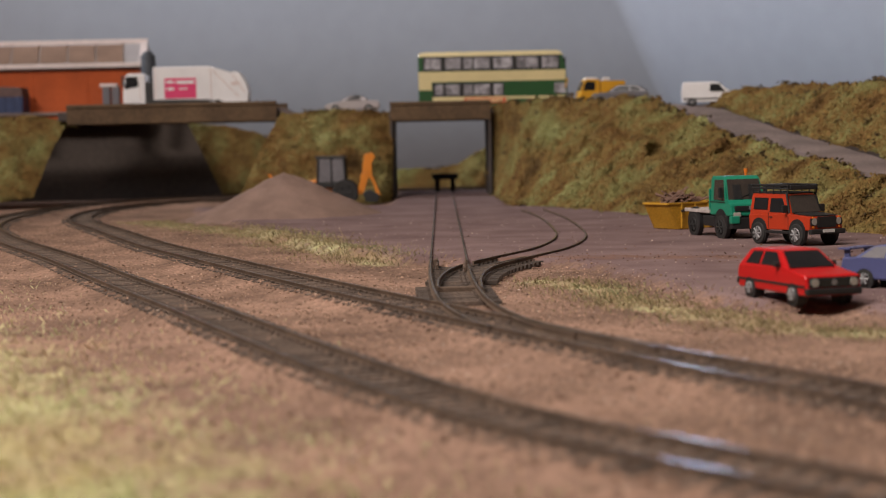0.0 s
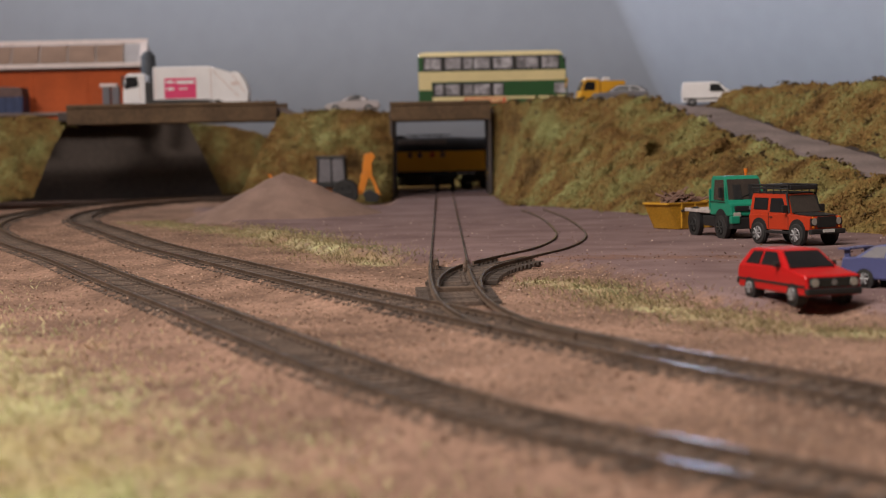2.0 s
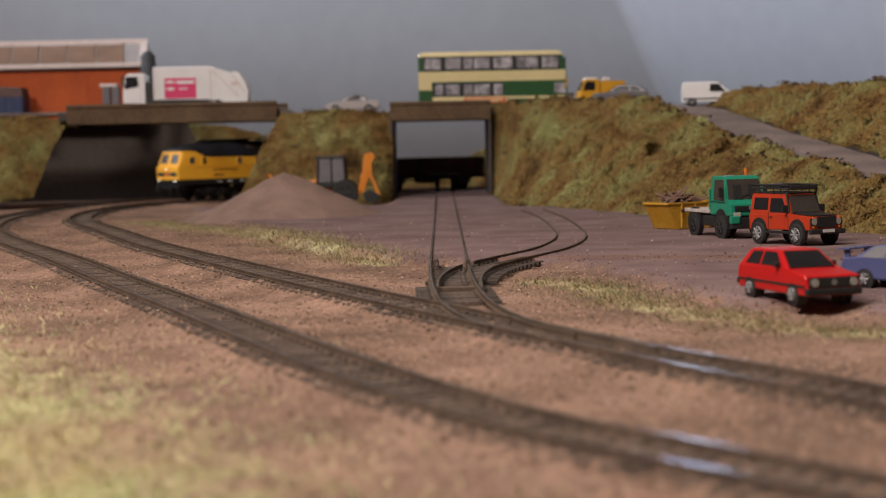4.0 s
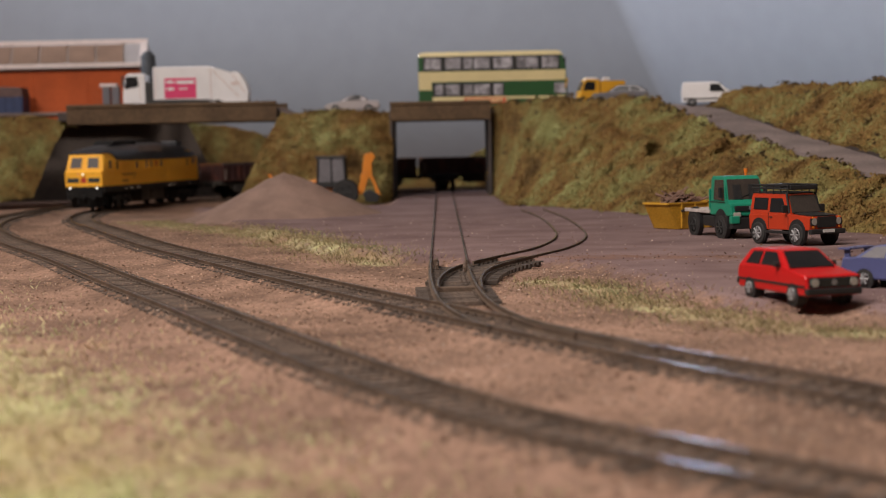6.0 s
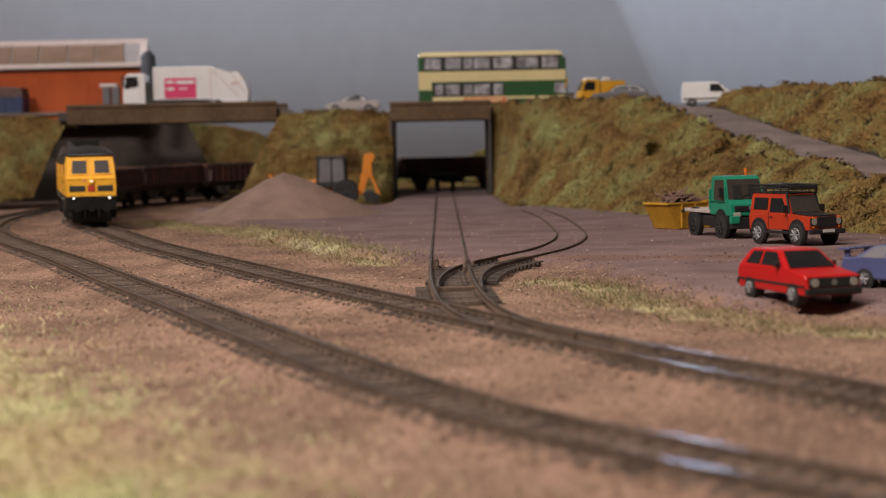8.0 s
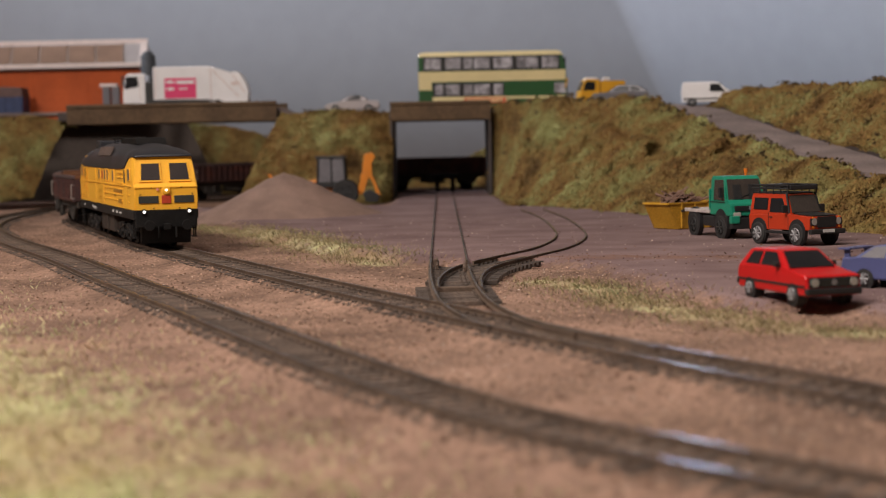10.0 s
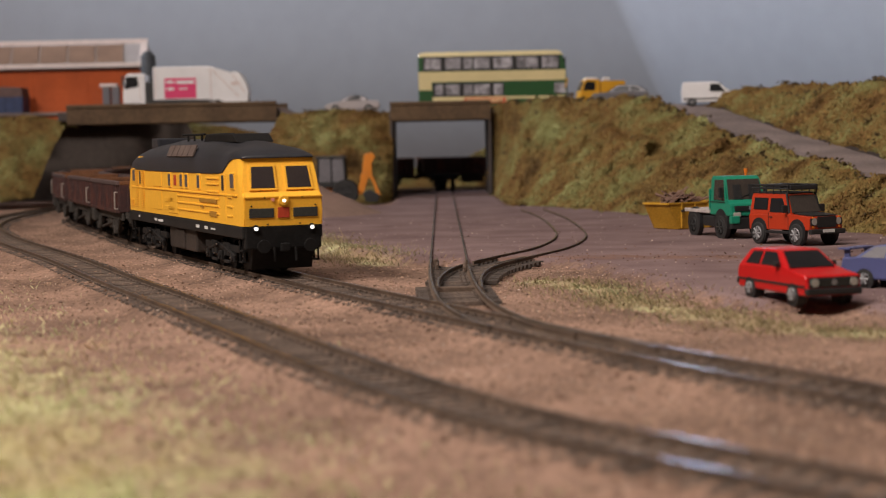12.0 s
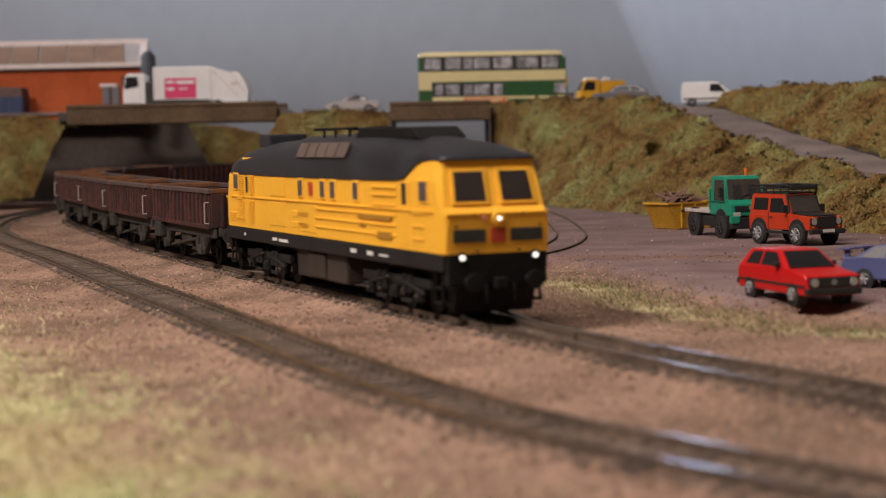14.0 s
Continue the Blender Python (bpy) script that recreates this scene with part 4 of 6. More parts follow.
def motions():
    times = [i * 0.25 for i in range(57)]
    fine = [i / 15 for i in range(211)]
    f = HO / MM
    rows, turn = [], ([], [])
    for t in times:
        s = nose_at(t)
        a, c = s + (10.2 - 6.1) * f, s + (10.2 + 6.1) * f
        m, h = train_pose(a, c)
        rows.append((t, m))
        for k, sb in enumerate((a, c)):
            _, _, d = at_s(MAIN, sb)
            turn[k].append((t, pose(BOGIES[k][1] * HO, 0, 0, 0, 0, wrap(math.degrees(math.atan2(-d[1], -d[0])) - h))))
    walk(LOCO, rows)
    for k, (bg, _, ws) in enumerate(BOGIES):
        walk(bg, turn[k])
        for w in ws:
            walk(w, [(t, Matrix.Translation(w.location) @ pose(0, 0, 0, 0, math.degrees((nose_at(0) - nose_at(t)) * MM / (0.525 * HO)))) for t in fine])
    f = OO / MM
    for i, wg in enumerate(WAGONS):
        rows = []
        for t in times:
            s = nose_at(t) + 324 + i * WAGON_PITCH
            rows.append((t, train_pose(s - 2.75 * f, s + 2.75 * f)[0]))
        walk(wg, rows)
        for w in [o for o in wg.children_recursive if o.name.startswith("wheelset")]:
            walk(w, [(t, Matrix.Translation(w.location) @ pose(0, 0, 0, 0, math.degrees((nose_at(0) - nose_at(t)) * MM / (0.46 * OO)))) for t in fine])


# ---- vehicles and buildings, in prototype metres at 1:76; x forward, y to the left ----
def paint(name, col, rough=0.4, coat=0.12, var=0.05):
    return mat(name, col, rough, var=var, scale=40, bump=0.02, coat=coat)


P_red = paint("glossy_red", (0.47, 0.008, 0.010), 0.32, 0.08)
P_blue = paint("violet_blue", (0.075, 0.085, 0.205))
P_orange = paint("orange_red", (0.42, 0.036, 0.010), 0.38)
P_green = paint("truck_green", (0.010, 0.215, 0.13), 0.4)
P_skip = mat("skip_yellow", (0.46, 0.235, 0.015), 0.6, var=0.2, scale=60, col2=(0.52, 0.28, 0.025))
P_digger = paint("digger_orange", (0.62, 0.20, 0.012), 0.5, 0.1)
P_white = paint("van_white", (0.72, 0.71, 0.73), 0.4)
P_silver = paint("silver_pink", (0.40, 0.36, 0.37), 0.3)
P_grey = paint("car_grey", (0.13, 0.125, 0.14), 0.35)
P_utility = paint("utility_yellow", (0.60, 0.30, 0.015), 0.45)
P_cream = paint("bus_cream", (0.66, 0.56, 0.30), 0.4, 0.2)
P_busgreen = paint("bus_green", (0.015, 0.075, 0.02), 0.4, 0.2)
P_advert = paint("bus_advert_red", (0.58, 0.13, 0.06), 0.5, 0.1)
P_magenta = paint("magenta_panel", (0.62, 0.035, 0.14), 0.5, 0.1)
P_brick = mat("orange_brickwork", (0.40, 0.075, 0.016), 0.85, var=0.15, scale=30, fine=500)
P_roofsheet = mat("roof_sheet", (0.34, 0.31, 0.31), 0.7, var=0.12, scale=20)
P_rooflight = mat("brown_rooflight", (0.235, 0.15, 0.11), 0.5, var=0.15, scale=30)
P_trim = mat("white_trim", (0.62, 0.53, 0.51), 0.6, var=0.06)
P_navy = mat("navy_box", (0.02, 0.035, 0.10), 0.6, var=0.15)
P_slate = mat("slate_blue_tank", (0.055, 0.062, 0.075), 0.55, var=0.15)
M_tyre = mat("tyre_rubber", (0.018, 0.017, 0.017), 0.8, var=0.2, bump=0.1)
M_alloy = mat("alloy_rim", (0.26, 0.26, 0.27), 0.5, metal=0.4, var=0.1, bump=0.02)
M_trimblack = mat("black_trim", (0.015, 0.015, 0.016), 0.5, var=0.15, bump=0.05)
M_window = mat("car_window", (0.012, 0.012, 0.014), 0.3, var=0.1, bump=0, spec=0.3)
M_cabglass = mat("brownish_cab_glass", (0.050, 0.041, 0.036), 0.25, var=0.12, scale=60, bump=0)
M_window_grey = mat("milky_window", (0.15, 0.145, 0.16), 0.3, var=0.1, bump=0, coat=0.1)
# Pale mottled colour stands in for reflections on the bus glass.
M_buspane = mat("bus_pane_reflection", (0.30, 0.29, 0.32), 0.3, var=0.5, scale=160, bump=0)
M_lens = mat("clear_lens", (0.36, 0.34, 0.31), 0.12, var=0.05, bump=0, coat=0.5)
M_amber = mat("amber_lens", (0.70, 0.17, 0.02), 0.2, var=0.05, bump=0, coat=0.4)
M_plate = mat("pale_plate", (0.62, 0.62, 0.60), 0.5, var=0.05, bump=0)
M_wood = mat("scrap_timber", (0.13, 0.075, 0.055), 0.85, var=0.3, scale=120, island=0.5)
M_bed = mat("pale_load_bed", (0.46, 0.40, 0.38), 0.7, var=0.2, scale=60)


def veh(name, label, category, x, y, z, turn, group="", size=1.0, slim=1.0, tall=1.0):
    return thing(name, label, category, pose(x * MM, y * MM, z * MM, 0, 0, turn) @ Matrix.Diagonal((size, size * slim, size * tall, 1)), group)


def wheel(t, x, y, r, w, rim=None, spokes=6):
    s = 1 if y > 0 else -1
    b = B()
    cyl(b, (x, y, r), (0, 1, 0), r, w, 24, bevel=0.05)
    ob = part("wheel", b, M_tyre, t, k=OO)
    b = B()
    cyl(b, (x, y + s * (w / 2 - 0.01), r), (0, 1, 0), r * 0.62, 0.05, 20)
    rm = part("rim", b, M_trimblack, ob, k=OO)
    b = B()
    for i in range(spokes):
        a = i * 2 * math.pi / spokes
        rod(b, (x, y + s * (w / 2 + 0.025), r), (x + r * 0.58 * math.cos(a), y + s * (w / 2 + 0.025), r + r * 0.58 * math.sin(a)), 0.05, 6)
    cyl(b, (x, y + s * (w / 2 + 0.02), r), (0, 1, 0), r * 0.16, 0.06, 12)
    res = bmesh.ops.create_cone(b, cap_ends=False, segments=20, radius1=r * 0.64, radius2=r * 0.57, depth=0.05, matrix=Matrix.Translation((x, y + s * (w / 2 + 0.02), r)) @ Matrix.Rotation(-s * math.pi / 2, 4, "X"))
    part("hub", b, rim or M_alloy, ob, k=OO)
    return ob


def arch(t, x, y, r):
    b = B()
    s = 1 if y > 0 else -1
    cyl(b, (x, y, r * 0.95), (0, 1, 0), r * 1.1, 0.3, 24)
    return part("wheel_arch", b, M_trimblack, t, k=OO)


def car(t, col, low, cab, W, wc, wt, panes, screens, wheels, r, rim=None, bevel=0.07):
    """Lower body from a side outline, a cab that tapers, panes let into its sides, screens at its ends."""
    zs = [z for _, z in cab]
    z0, z1 = min(zs), max(zs)

    def wide(x, z):
        return wc + (wt - wc) * (z - z0) / (z1 - z0)

    zl = [z for _, z in low]
    body = part("body", prism(B(), low, lambda x, z: W - 0.07 * abs(z - 0.62 * max(zl)) / max(zl), bevel, 3), col, t, k=OO, smooth=False)
    part("cab", prism(B(), cab, wide, 0.05), col, t, k=OO)
    for s in (-1, 1):
        for q in panes:
            part("side_window", slab(B(), [(x, s * (wide(x, z) + 0.004), z) for x, z in q], 0.012), M_window if rim != "milky" else M_window_grey, t, k=OO)
    for nm, (xa, za), (xb, zb) in screens:
        n = Vector((zb - za, 0, -(xb - xa))).normalized() * 0.012
        if (nm == "windscreen") != (n.x > 0):
            n = -n
        c = [(xa, -wide(xa, za) + 0.1, za), (xa, wide(xa, za) - 0.1, za), (xb, wide(xb, zb) - 0.1, zb), (xb, -wide(xb, zb) + 0.1, zb)]
        part(nm, slab(B(), [Vector(p) + n for p in c], 0.012), M_window if rim != "milky" else M_window_grey, t, k=OO)
    for x in wheels:
        for s in (-1, 1):
            arch(t, x, s * (W - 0.16), r)
            wheel(t, x, s * (W - 0.1), r, 0.2, M_alloy)
    return body


def front_kit(t, x, z, W, lamp=0.12, square=False, plate=True):
    b = B()
    box(b, x - 0.02, x + 0.03, -W + 0.12, W - 0.12, z - 0.13, z + 0.13, 0.02)
    part("grille", b, M_trimblack, t, k=OO)
    for s in (-1, 1):
        b = B()
        if square:
            box(b, x - 0.02, x + 0.05, s * (W - 0.3) - 0.14, s * (W - 0.3) + 0.14, z - 0.09, z + 0.09, 0.02)
        else:
            cyl(b, (x + 0.03, s * (W - 0.28), z), (1, 0, 0), lamp, 0.05, 16)
        part("headlamp", b, M_lens, t, k=OO)
    if plate:
        b = B()
        box(b, x + 0.04, x + 0.08, -0.26, 0.26, z - 0.38, z - 0.27, 0.01)
        part("number_plate", b, M_plate, t, k=OO)


def build_red_hatchback():
    t = veh("hatchback_car", "glossy red model hatchback with black bumpers, parked at the yard's edge", "car", 118, 573, -1.2, -73, "cars on the layout", 0.92)
    low = [(-1.92, 0.27), (-1.99, 0.45), (-1.98, 0.78), (-1.9, 0.95), (0.7, 0.97), (1.0, 0.93), (1.88, 0.83), (1.96, 0.74), (1.99, 0.45), (1.92, 0.27)]
    cab = [(-1.93, 0.90), (-1.52, 1.36), (-1.3, 1.41), (0.0, 1.42), (0.18, 1.38), (0.92, 0.90)]
    pn = [[(-1.52, 0.98), (-1.27, 1.32), (-0.72, 1.34), (-0.74, 0.98)], [(-0.62, 0.98), (-0.6, 1.34), (0.05, 1.35), (0.55, 0.98)]]
    car(t, P_red, low, cab, 0.83, 0.80, 0.60, pn, [("windscreen", (0.86, 0.95), (0.2, 1.36)), ("rear_window", (-1.83, 1.0), (-1.5, 1.36))], (-1.22, 1.23), 0.29)
    front_kit(t, 1.985, 0.64, 0.86, 0.115, plate=False)
    for z in (0.56, 0.63, 0.70):
        part("grille_bar", box(B(), 2.005, 2.02, -0.5, 0.5, z - 0.012, z + 0.012), M_grille, t, k=OO)
    part("bonnet_edge", box(B(), 1.80, 1.99, -0.78, 0.78, 0.765, 0.80, 0.01), P_red, t, k=OO)
    b = B()
    box(b, 1.85, 2.06, -0.82, 0.82, 0.30, 0.49, 0.05)
    part("bumper", b, M_trimblack, t, k=OO)
    b = B()
    box(b, -2.06, -1.85, -0.82, 0.82, 0.36, 0.52, 0.05)
    part("bumper", b, M_trimblack, t, k=OO)
    b = B()
    cyl(b, (2.01, 0, 0.64), (1, 0, 0), 0.085, 0.03, 14)
    part("badge", b, M_alloy, t, k=OO)
    for s in (-1, 1):
        b = B()
        box(b, 0.32, 0.52, s * 0.86 - 0.07, s * 0.86 + 0.07, 0.97, 1.1, 0.03)
        part("mirror", b, M_trimblack, t, k=OO)
        b = B()
        box(b, -1.9, 1.9, s * 0.828 - 0.012, s * 0.828 + 0.012, 0.5, 0.56, 0.01)
        part("side_strip", b, M_trimblack, t, k=OO)


def build_blue_car():
    t = veh("sports_saloon_car", "violet blue model saloon with a rear spoiler, parked beside the hatchback", "car", 166, 606, -1.2, -45, "cars on the layout", 0.84)
    low = [(-2.1, 0.3), (-2.16, 0.6), (-2.1, 0.98), (-1.3, 1.0), (0.9, 0.95), (1.9, 0.8), (2.12, 0.66), (2.14, 0.4), (2.05, 0.26)]
    cab = [(-1.75, 0.94), (-1.05, 1.37), (-0.6, 1.42), (0.05, 1.42), (0.35, 1.37), (1.15, 0.9)]
    pn = [[(-1.45, 1.0), (-1.0, 1.33), (-0.55, 1.36), (-0.6, 0.99)], [(-0.5, 0.99), (-0.45, 1.36), (0.2, 1.36), (0.78, 0.98)]]
    car(t, P_blue, low, cab, 0.87, 0.82, 0.60, pn, [("windscreen", (1.08, 0.95), (0.36, 1.37)), ("rear_window", (-1.66, 1.0), (-1.06, 1.36))], (-1.28, 1.3), 0.31, rim="milky")
    front_kit(t, 2.08, 0.56, 0.84, square=True)
    b = B()
    box(b, -2.3, -1.85, -0.78, 0.78, 1.22, 1.28, 0.02)
    for s in (-1, 1):
        box(b, -2.15, -1.95, s * 0.6 - 0.03, s * 0.6 + 0.03, 0.95, 1.25)
    part("spoiler", b, P_blue, t, k=OO)


def build_offroader():
    t = veh("offroad_car", "orange-red boxy model off-roader with a black roof rack", "car", 175.5, 858, -1.2, -62, "cars on the layout", 0.93, tall=1.09)
    low = [(-1.85, 0.55), (-1.88, 1.12), (0.75, 1.16), (1.86, 1.1), (1.93, 1.0), (1.93, 0.6)]
    part("body", prism(B(), low, 0.84, 0.04), P_orange, t, k=OO)
    part("cab", prism(B(), [(-1.85, 1.1), (-1.8, 1.84), (-1.72, 1.92), (0.3, 1.92), (0.42, 1.86), (0.74, 1.12)], lambda x, z: 0.82 - 0.12 * max(0, z - 1.12) / 0.8, 0.04), P_orange, t, k=OO)
    b = B()
    box(b, -1.78, 0.36, -0.72, 0.72, 1.905, 1.96, 0.02)
    part("roof", b, M_trimblack, t, k=OO)
    part("bonnet", prism(B(), [(0.72, 1.16), (1.85, 1.1), (1.85, 1.15), (0.72, 1.22)], 0.62, 0.03), M_trimblack, t, "black bonnet panel", k=OO)

    def w(z):
        return 0.825 - 0.12 * max(0, z - 1.12) / 0.8

    for s in (-1, 1):
        for q in ([(-1.62, 1.3), (-1.58, 1.74), (-0.72, 1.74), (-0.72, 1.3)], [(-0.55, 1.22), (-0.55, 1.74), (0.16, 1.74), (0.5, 1.22)]):
            part("side_window", slab(B(), [(x, s * w(z), z) for x, z in q], 0.014), M_window, t, k=OO)
        b = B()
        box(b, 0.5, 0.62, s * 0.96 - 0.12, s * 0.96 + 0.12, 1.22, 1.5, 0.03)
        part("mirror", b, M_trimblack, t, k=OO)
        for x in (-1.2, 1.2):
            b = B()
            cyl(b, (x, s * 0.80, 0.5), (0, 1, 0), 0.5, 0.16, 24)
            part("wheel_arch", b, M_trimblack, t, k=OO)
            wheel(t, x, s * 0.80, 0.42, 0.28, M_alloy, 8)
        b = B()
        cyl(b, (1.95, s * 0.62, 0.92), (1, 0, 0), 0.13, 0.06, 16)
        part("headlamp", b, M_lens, t, k=OO)
        b = B()
        for z in (0.72, 1.06):
            cyl(b, (1.95, s * 0.66, z), (1, 0, 0), 0.05, 0.05, 10)
        part("indicator", b, M_amber, t, k=OO)
        b = B()
        rod(b, (0.66, s * 0.79, 1.2), (0.4, s * 0.73, 1.95), 0.045)
        part("snorkel", b, M_trimblack, t, k=OO)
        b = B()
        box(b, -0.7, 0.75, s * 0.84 - 0.05, s * 0.84 + 0.05, 0.44, 0.54, 0.02)
        part("side_step", b, M_trimblack, t, k=OO)
        b = B()
        box(b, -0.62, -0.6, s * 0.842 - 0.008, s * 0.842 + 0.008, 0.62, 1.2)
        box(b, 0.62, 0.64, s * 0.842 - 0.008, s * 0.842 + 0.008, 0.62, 1.1)
        box(b, -0.5, -0.36, s * 0.86 - 0.02, s * 0.86 + 0.02, 1.02, 1.06)
        part("door_seam", b, M_trimblack, t, k=OO)
    part("windscreen", slab(B(), [(0.76, -0.72, 1.22), (0.76, 0.72, 1.22), (0.46, 0.64, 1.84), (0.46, -0.64, 1.84)], 0.014), M_cabglass, t, k=OO)
    b = B()
    box(b, 1.92, 1.97, -0.8, 0.8, 0.78, 1.04, 0.02)
    box(b, 1.94, 2.0, -0.46, 0.46, 0.7, 1.1, 0.02)
    g = part("grille", b, M_trimblack, t, k=OO)
    b = B()
    for i in range(7):
        box(b, 1.97, 1.985, -0.36 + i * 0.105, -0.29 + i * 0.105, 1.0, 1.06)
    part("lettering_bar", b, M_plate, g, k=OO)
    b = B()
    box(b, 1.9, 2.1, -0.88, 0.88, 0.46, 0.64, 0.04)
    bp = part("bumper", b, M_trimblack, t, k=OO)
    b = B()
    box(b, 2.1, 2.12, -0.3, 0.3, 0.52, 0.64)
    part("number_plate", b, M_plate, bp, k=OO)
    rk = part("roof_rack", rack(), M_trimblack, t, k=OO)
    for i in range(9):
        part("rack_bar", rod(B(), (-1.8 + i * 0.29, -0.74, 2.1), (-1.8 + i * 0.29, 0.74, 2.1), 0.03), M_trimblack, rk, k=OO)
    b = B()
    cyl(b, (-1.98, 0.1, 1.1), (1, 0, 0), 0.4, 0.22, 20, bevel=0.05)
    part("spare_wheel", b, M_tyre, t, k=OO)


def rack():
    b = B()
    z = 2.1
    for s in (-1, 1):
        rod(b, (-1.8, s * 0.74, z), (0.55, s * 0.74, z), 0.035)
        rod(b, (-1.8, s * 0.74, z + 0.12), (0.55, s * 0.74, z + 0.12), 0.035)
        for i in range(6):
            x = -1.75 + i * 0.45
            rod(b, (x, s * 0.74, 1.9), (x, s * 0.74, z + 0.12), 0.03)
    box(b, -1.2, -0.2, -0.5, 0.5, z, z + 0.16, 0.05)
    box(b, 0.45, 0.58, -0.66, 0.66, z - 0.05, z + 0.12, 0.03)
    return b


def build_green_truck():
    t = veh("flatbed_truck", "green model flatbed truck with black chassis and an orange beacon", "truck", 154.5, 932, -1.2, -75, size=0.95, slim=0.84)
    part("cab", prism(B(), [(0.15, 1.0), (0.15, 2.55), (0.3, 2.66), (1.35, 2.66), (1.5, 2.55), (1.78, 1.7), (2.25, 1.5), (2.3, 1.0)], lambda x, z: 1.06 - 0.1 * max(0, z - 1.6), 0.06), P_green, t, k=OO)
    ws = part("windscreen", slab(B(), [(1.84, -0.93, 1.66), (1.84, 0.93, 1.66), (1.545, 0.86, 2.52), (1.545, -0.86, 2.52)], 0.016), M_cabglass, t, k=OO)
    for y0 in (-0.42, 0.42):
        part("seat_back", slab(B(), [(1.868, y0 - 0.24, 1.68), (1.868, y0 + 0.24, 1.68), (1.655, y0 + 0.2, 2.3), (1.655, y0 - 0.2, 2.3)], 0.008), M_trimblack, ws, k=OO)
    part("wiper", rod(B(), (1.87, -0.5, 1.68), (1.80, 0.2, 1.9), 0.016, 6), M_trimblack, ws, k=OO)
    for s in (-1, 1):
        part("side_window", slab(B(), [(0.55, s * 1.05, 1.66), (1.66, s * 1.05, 1.62), (1.42, s * 0.972, 2.5), (0.55, s * 0.972, 2.5)], 0.016), M_cabglass, t, k=OO)
        b = B()
        box(b, 1.5, 1.62, s * 1.22 - 0.1, s * 1.22 + 0.1, 1.75, 2.2, 0.03)
        part("mirror", b, M_trimblack, t, k=OO)
        b = B()
        box(b, 2.28, 2.34, s * 0.72 - 0.2, s * 0.72 + 0.2, 0.95, 1.15, 0.03)
        part("headlamp", b, M_lens, t, k=OO)
        b = B()
        box(b, 2.15, 2.4, s * 0.85 - 0.24, s * 0.85 + 0.24, 0.68, 1.0, 0.05)
        part("bumper_corner", b, P_green, t, k=OO)
        for x in (-1.55, 1.3):
            b = B()
            cyl(b, (x, s * 0.98, 0.62), (0, 1, 0), 0.66, 0.2, 24)
            part("mudguard", b, M_trimblack, t, k=OO)
            wheel(t, x, s * 0.92, 0.5, 0.36, M_tyre, 6)
        b = B()
        box(b, -0.6, 0.6, s * 0.85 - 0.2, s * 0.85 + 0.2, 0.5, 0.95, 0.05)
        part("side_tank", b, M_trimblack, t, k=OO)
        b = B()
        box(b, 0.2, 1.7, s * 1.07 - 0.01, s * 1.07 + 0.01, 1.55, 1.58)
        part("door_seam", b, M_trimblack, t, k=OO)
    b = B()
    box(b, 2.26, 2.33, -0.85, 0.85, 1.2, 1.42, 0.02)
    g = part("grille", b, M_trimblack, t, k=OO)
    b = B()
    cyl(b, (2.35, 0, 1.32), (1, 0, 0), 0.1, 0.03, 16)
    part("badge", b, M_alloy, g, k=OO)
    b = B()
    box(b, 2.1, 2.36, -1.05, 1.05, 0.45, 0.93, 0.05)
    part("bumper", b, M_trimblack, t, k=OO)
    b = B()
    box(b, -2.3, 2.2, -0.5, 0.5, 0.5, 1.0, 0.04)
    part("chassis", b, M_trimblack, t, k=OO)
    b = B()
    box(b, -2.55, 0.1, -1.1, 1.1, 1.05, 1.2, 0.03)
    bed = part("flatbed", b, M_bed, t, "pale dusty load bed", k=OO)
    b = B()
    box(b, 0.02, 0.1, -1.05, 1.05, 1.2, 2.1, 0.02)
    part("headboard", b, P_green, bed, k=OO)
    b = B()
    cyl(b, (0.6, 0.7, 2.72), (0, 0, 1), 0.06, 0.12, 10)
    cyl(b, (0.6, 0.7, 2.86), (0, 0, 1), 0.09, 0.18, 12)
    part("beacon", b, M_amber, t, k=OO)
    b = B()
    rod(b, (0.05, 1.0, 1.0), (0.05, 1.0, 2.85), 0.07)
    part("exhaust_stack", b, M_trimblack, t, k=OO)


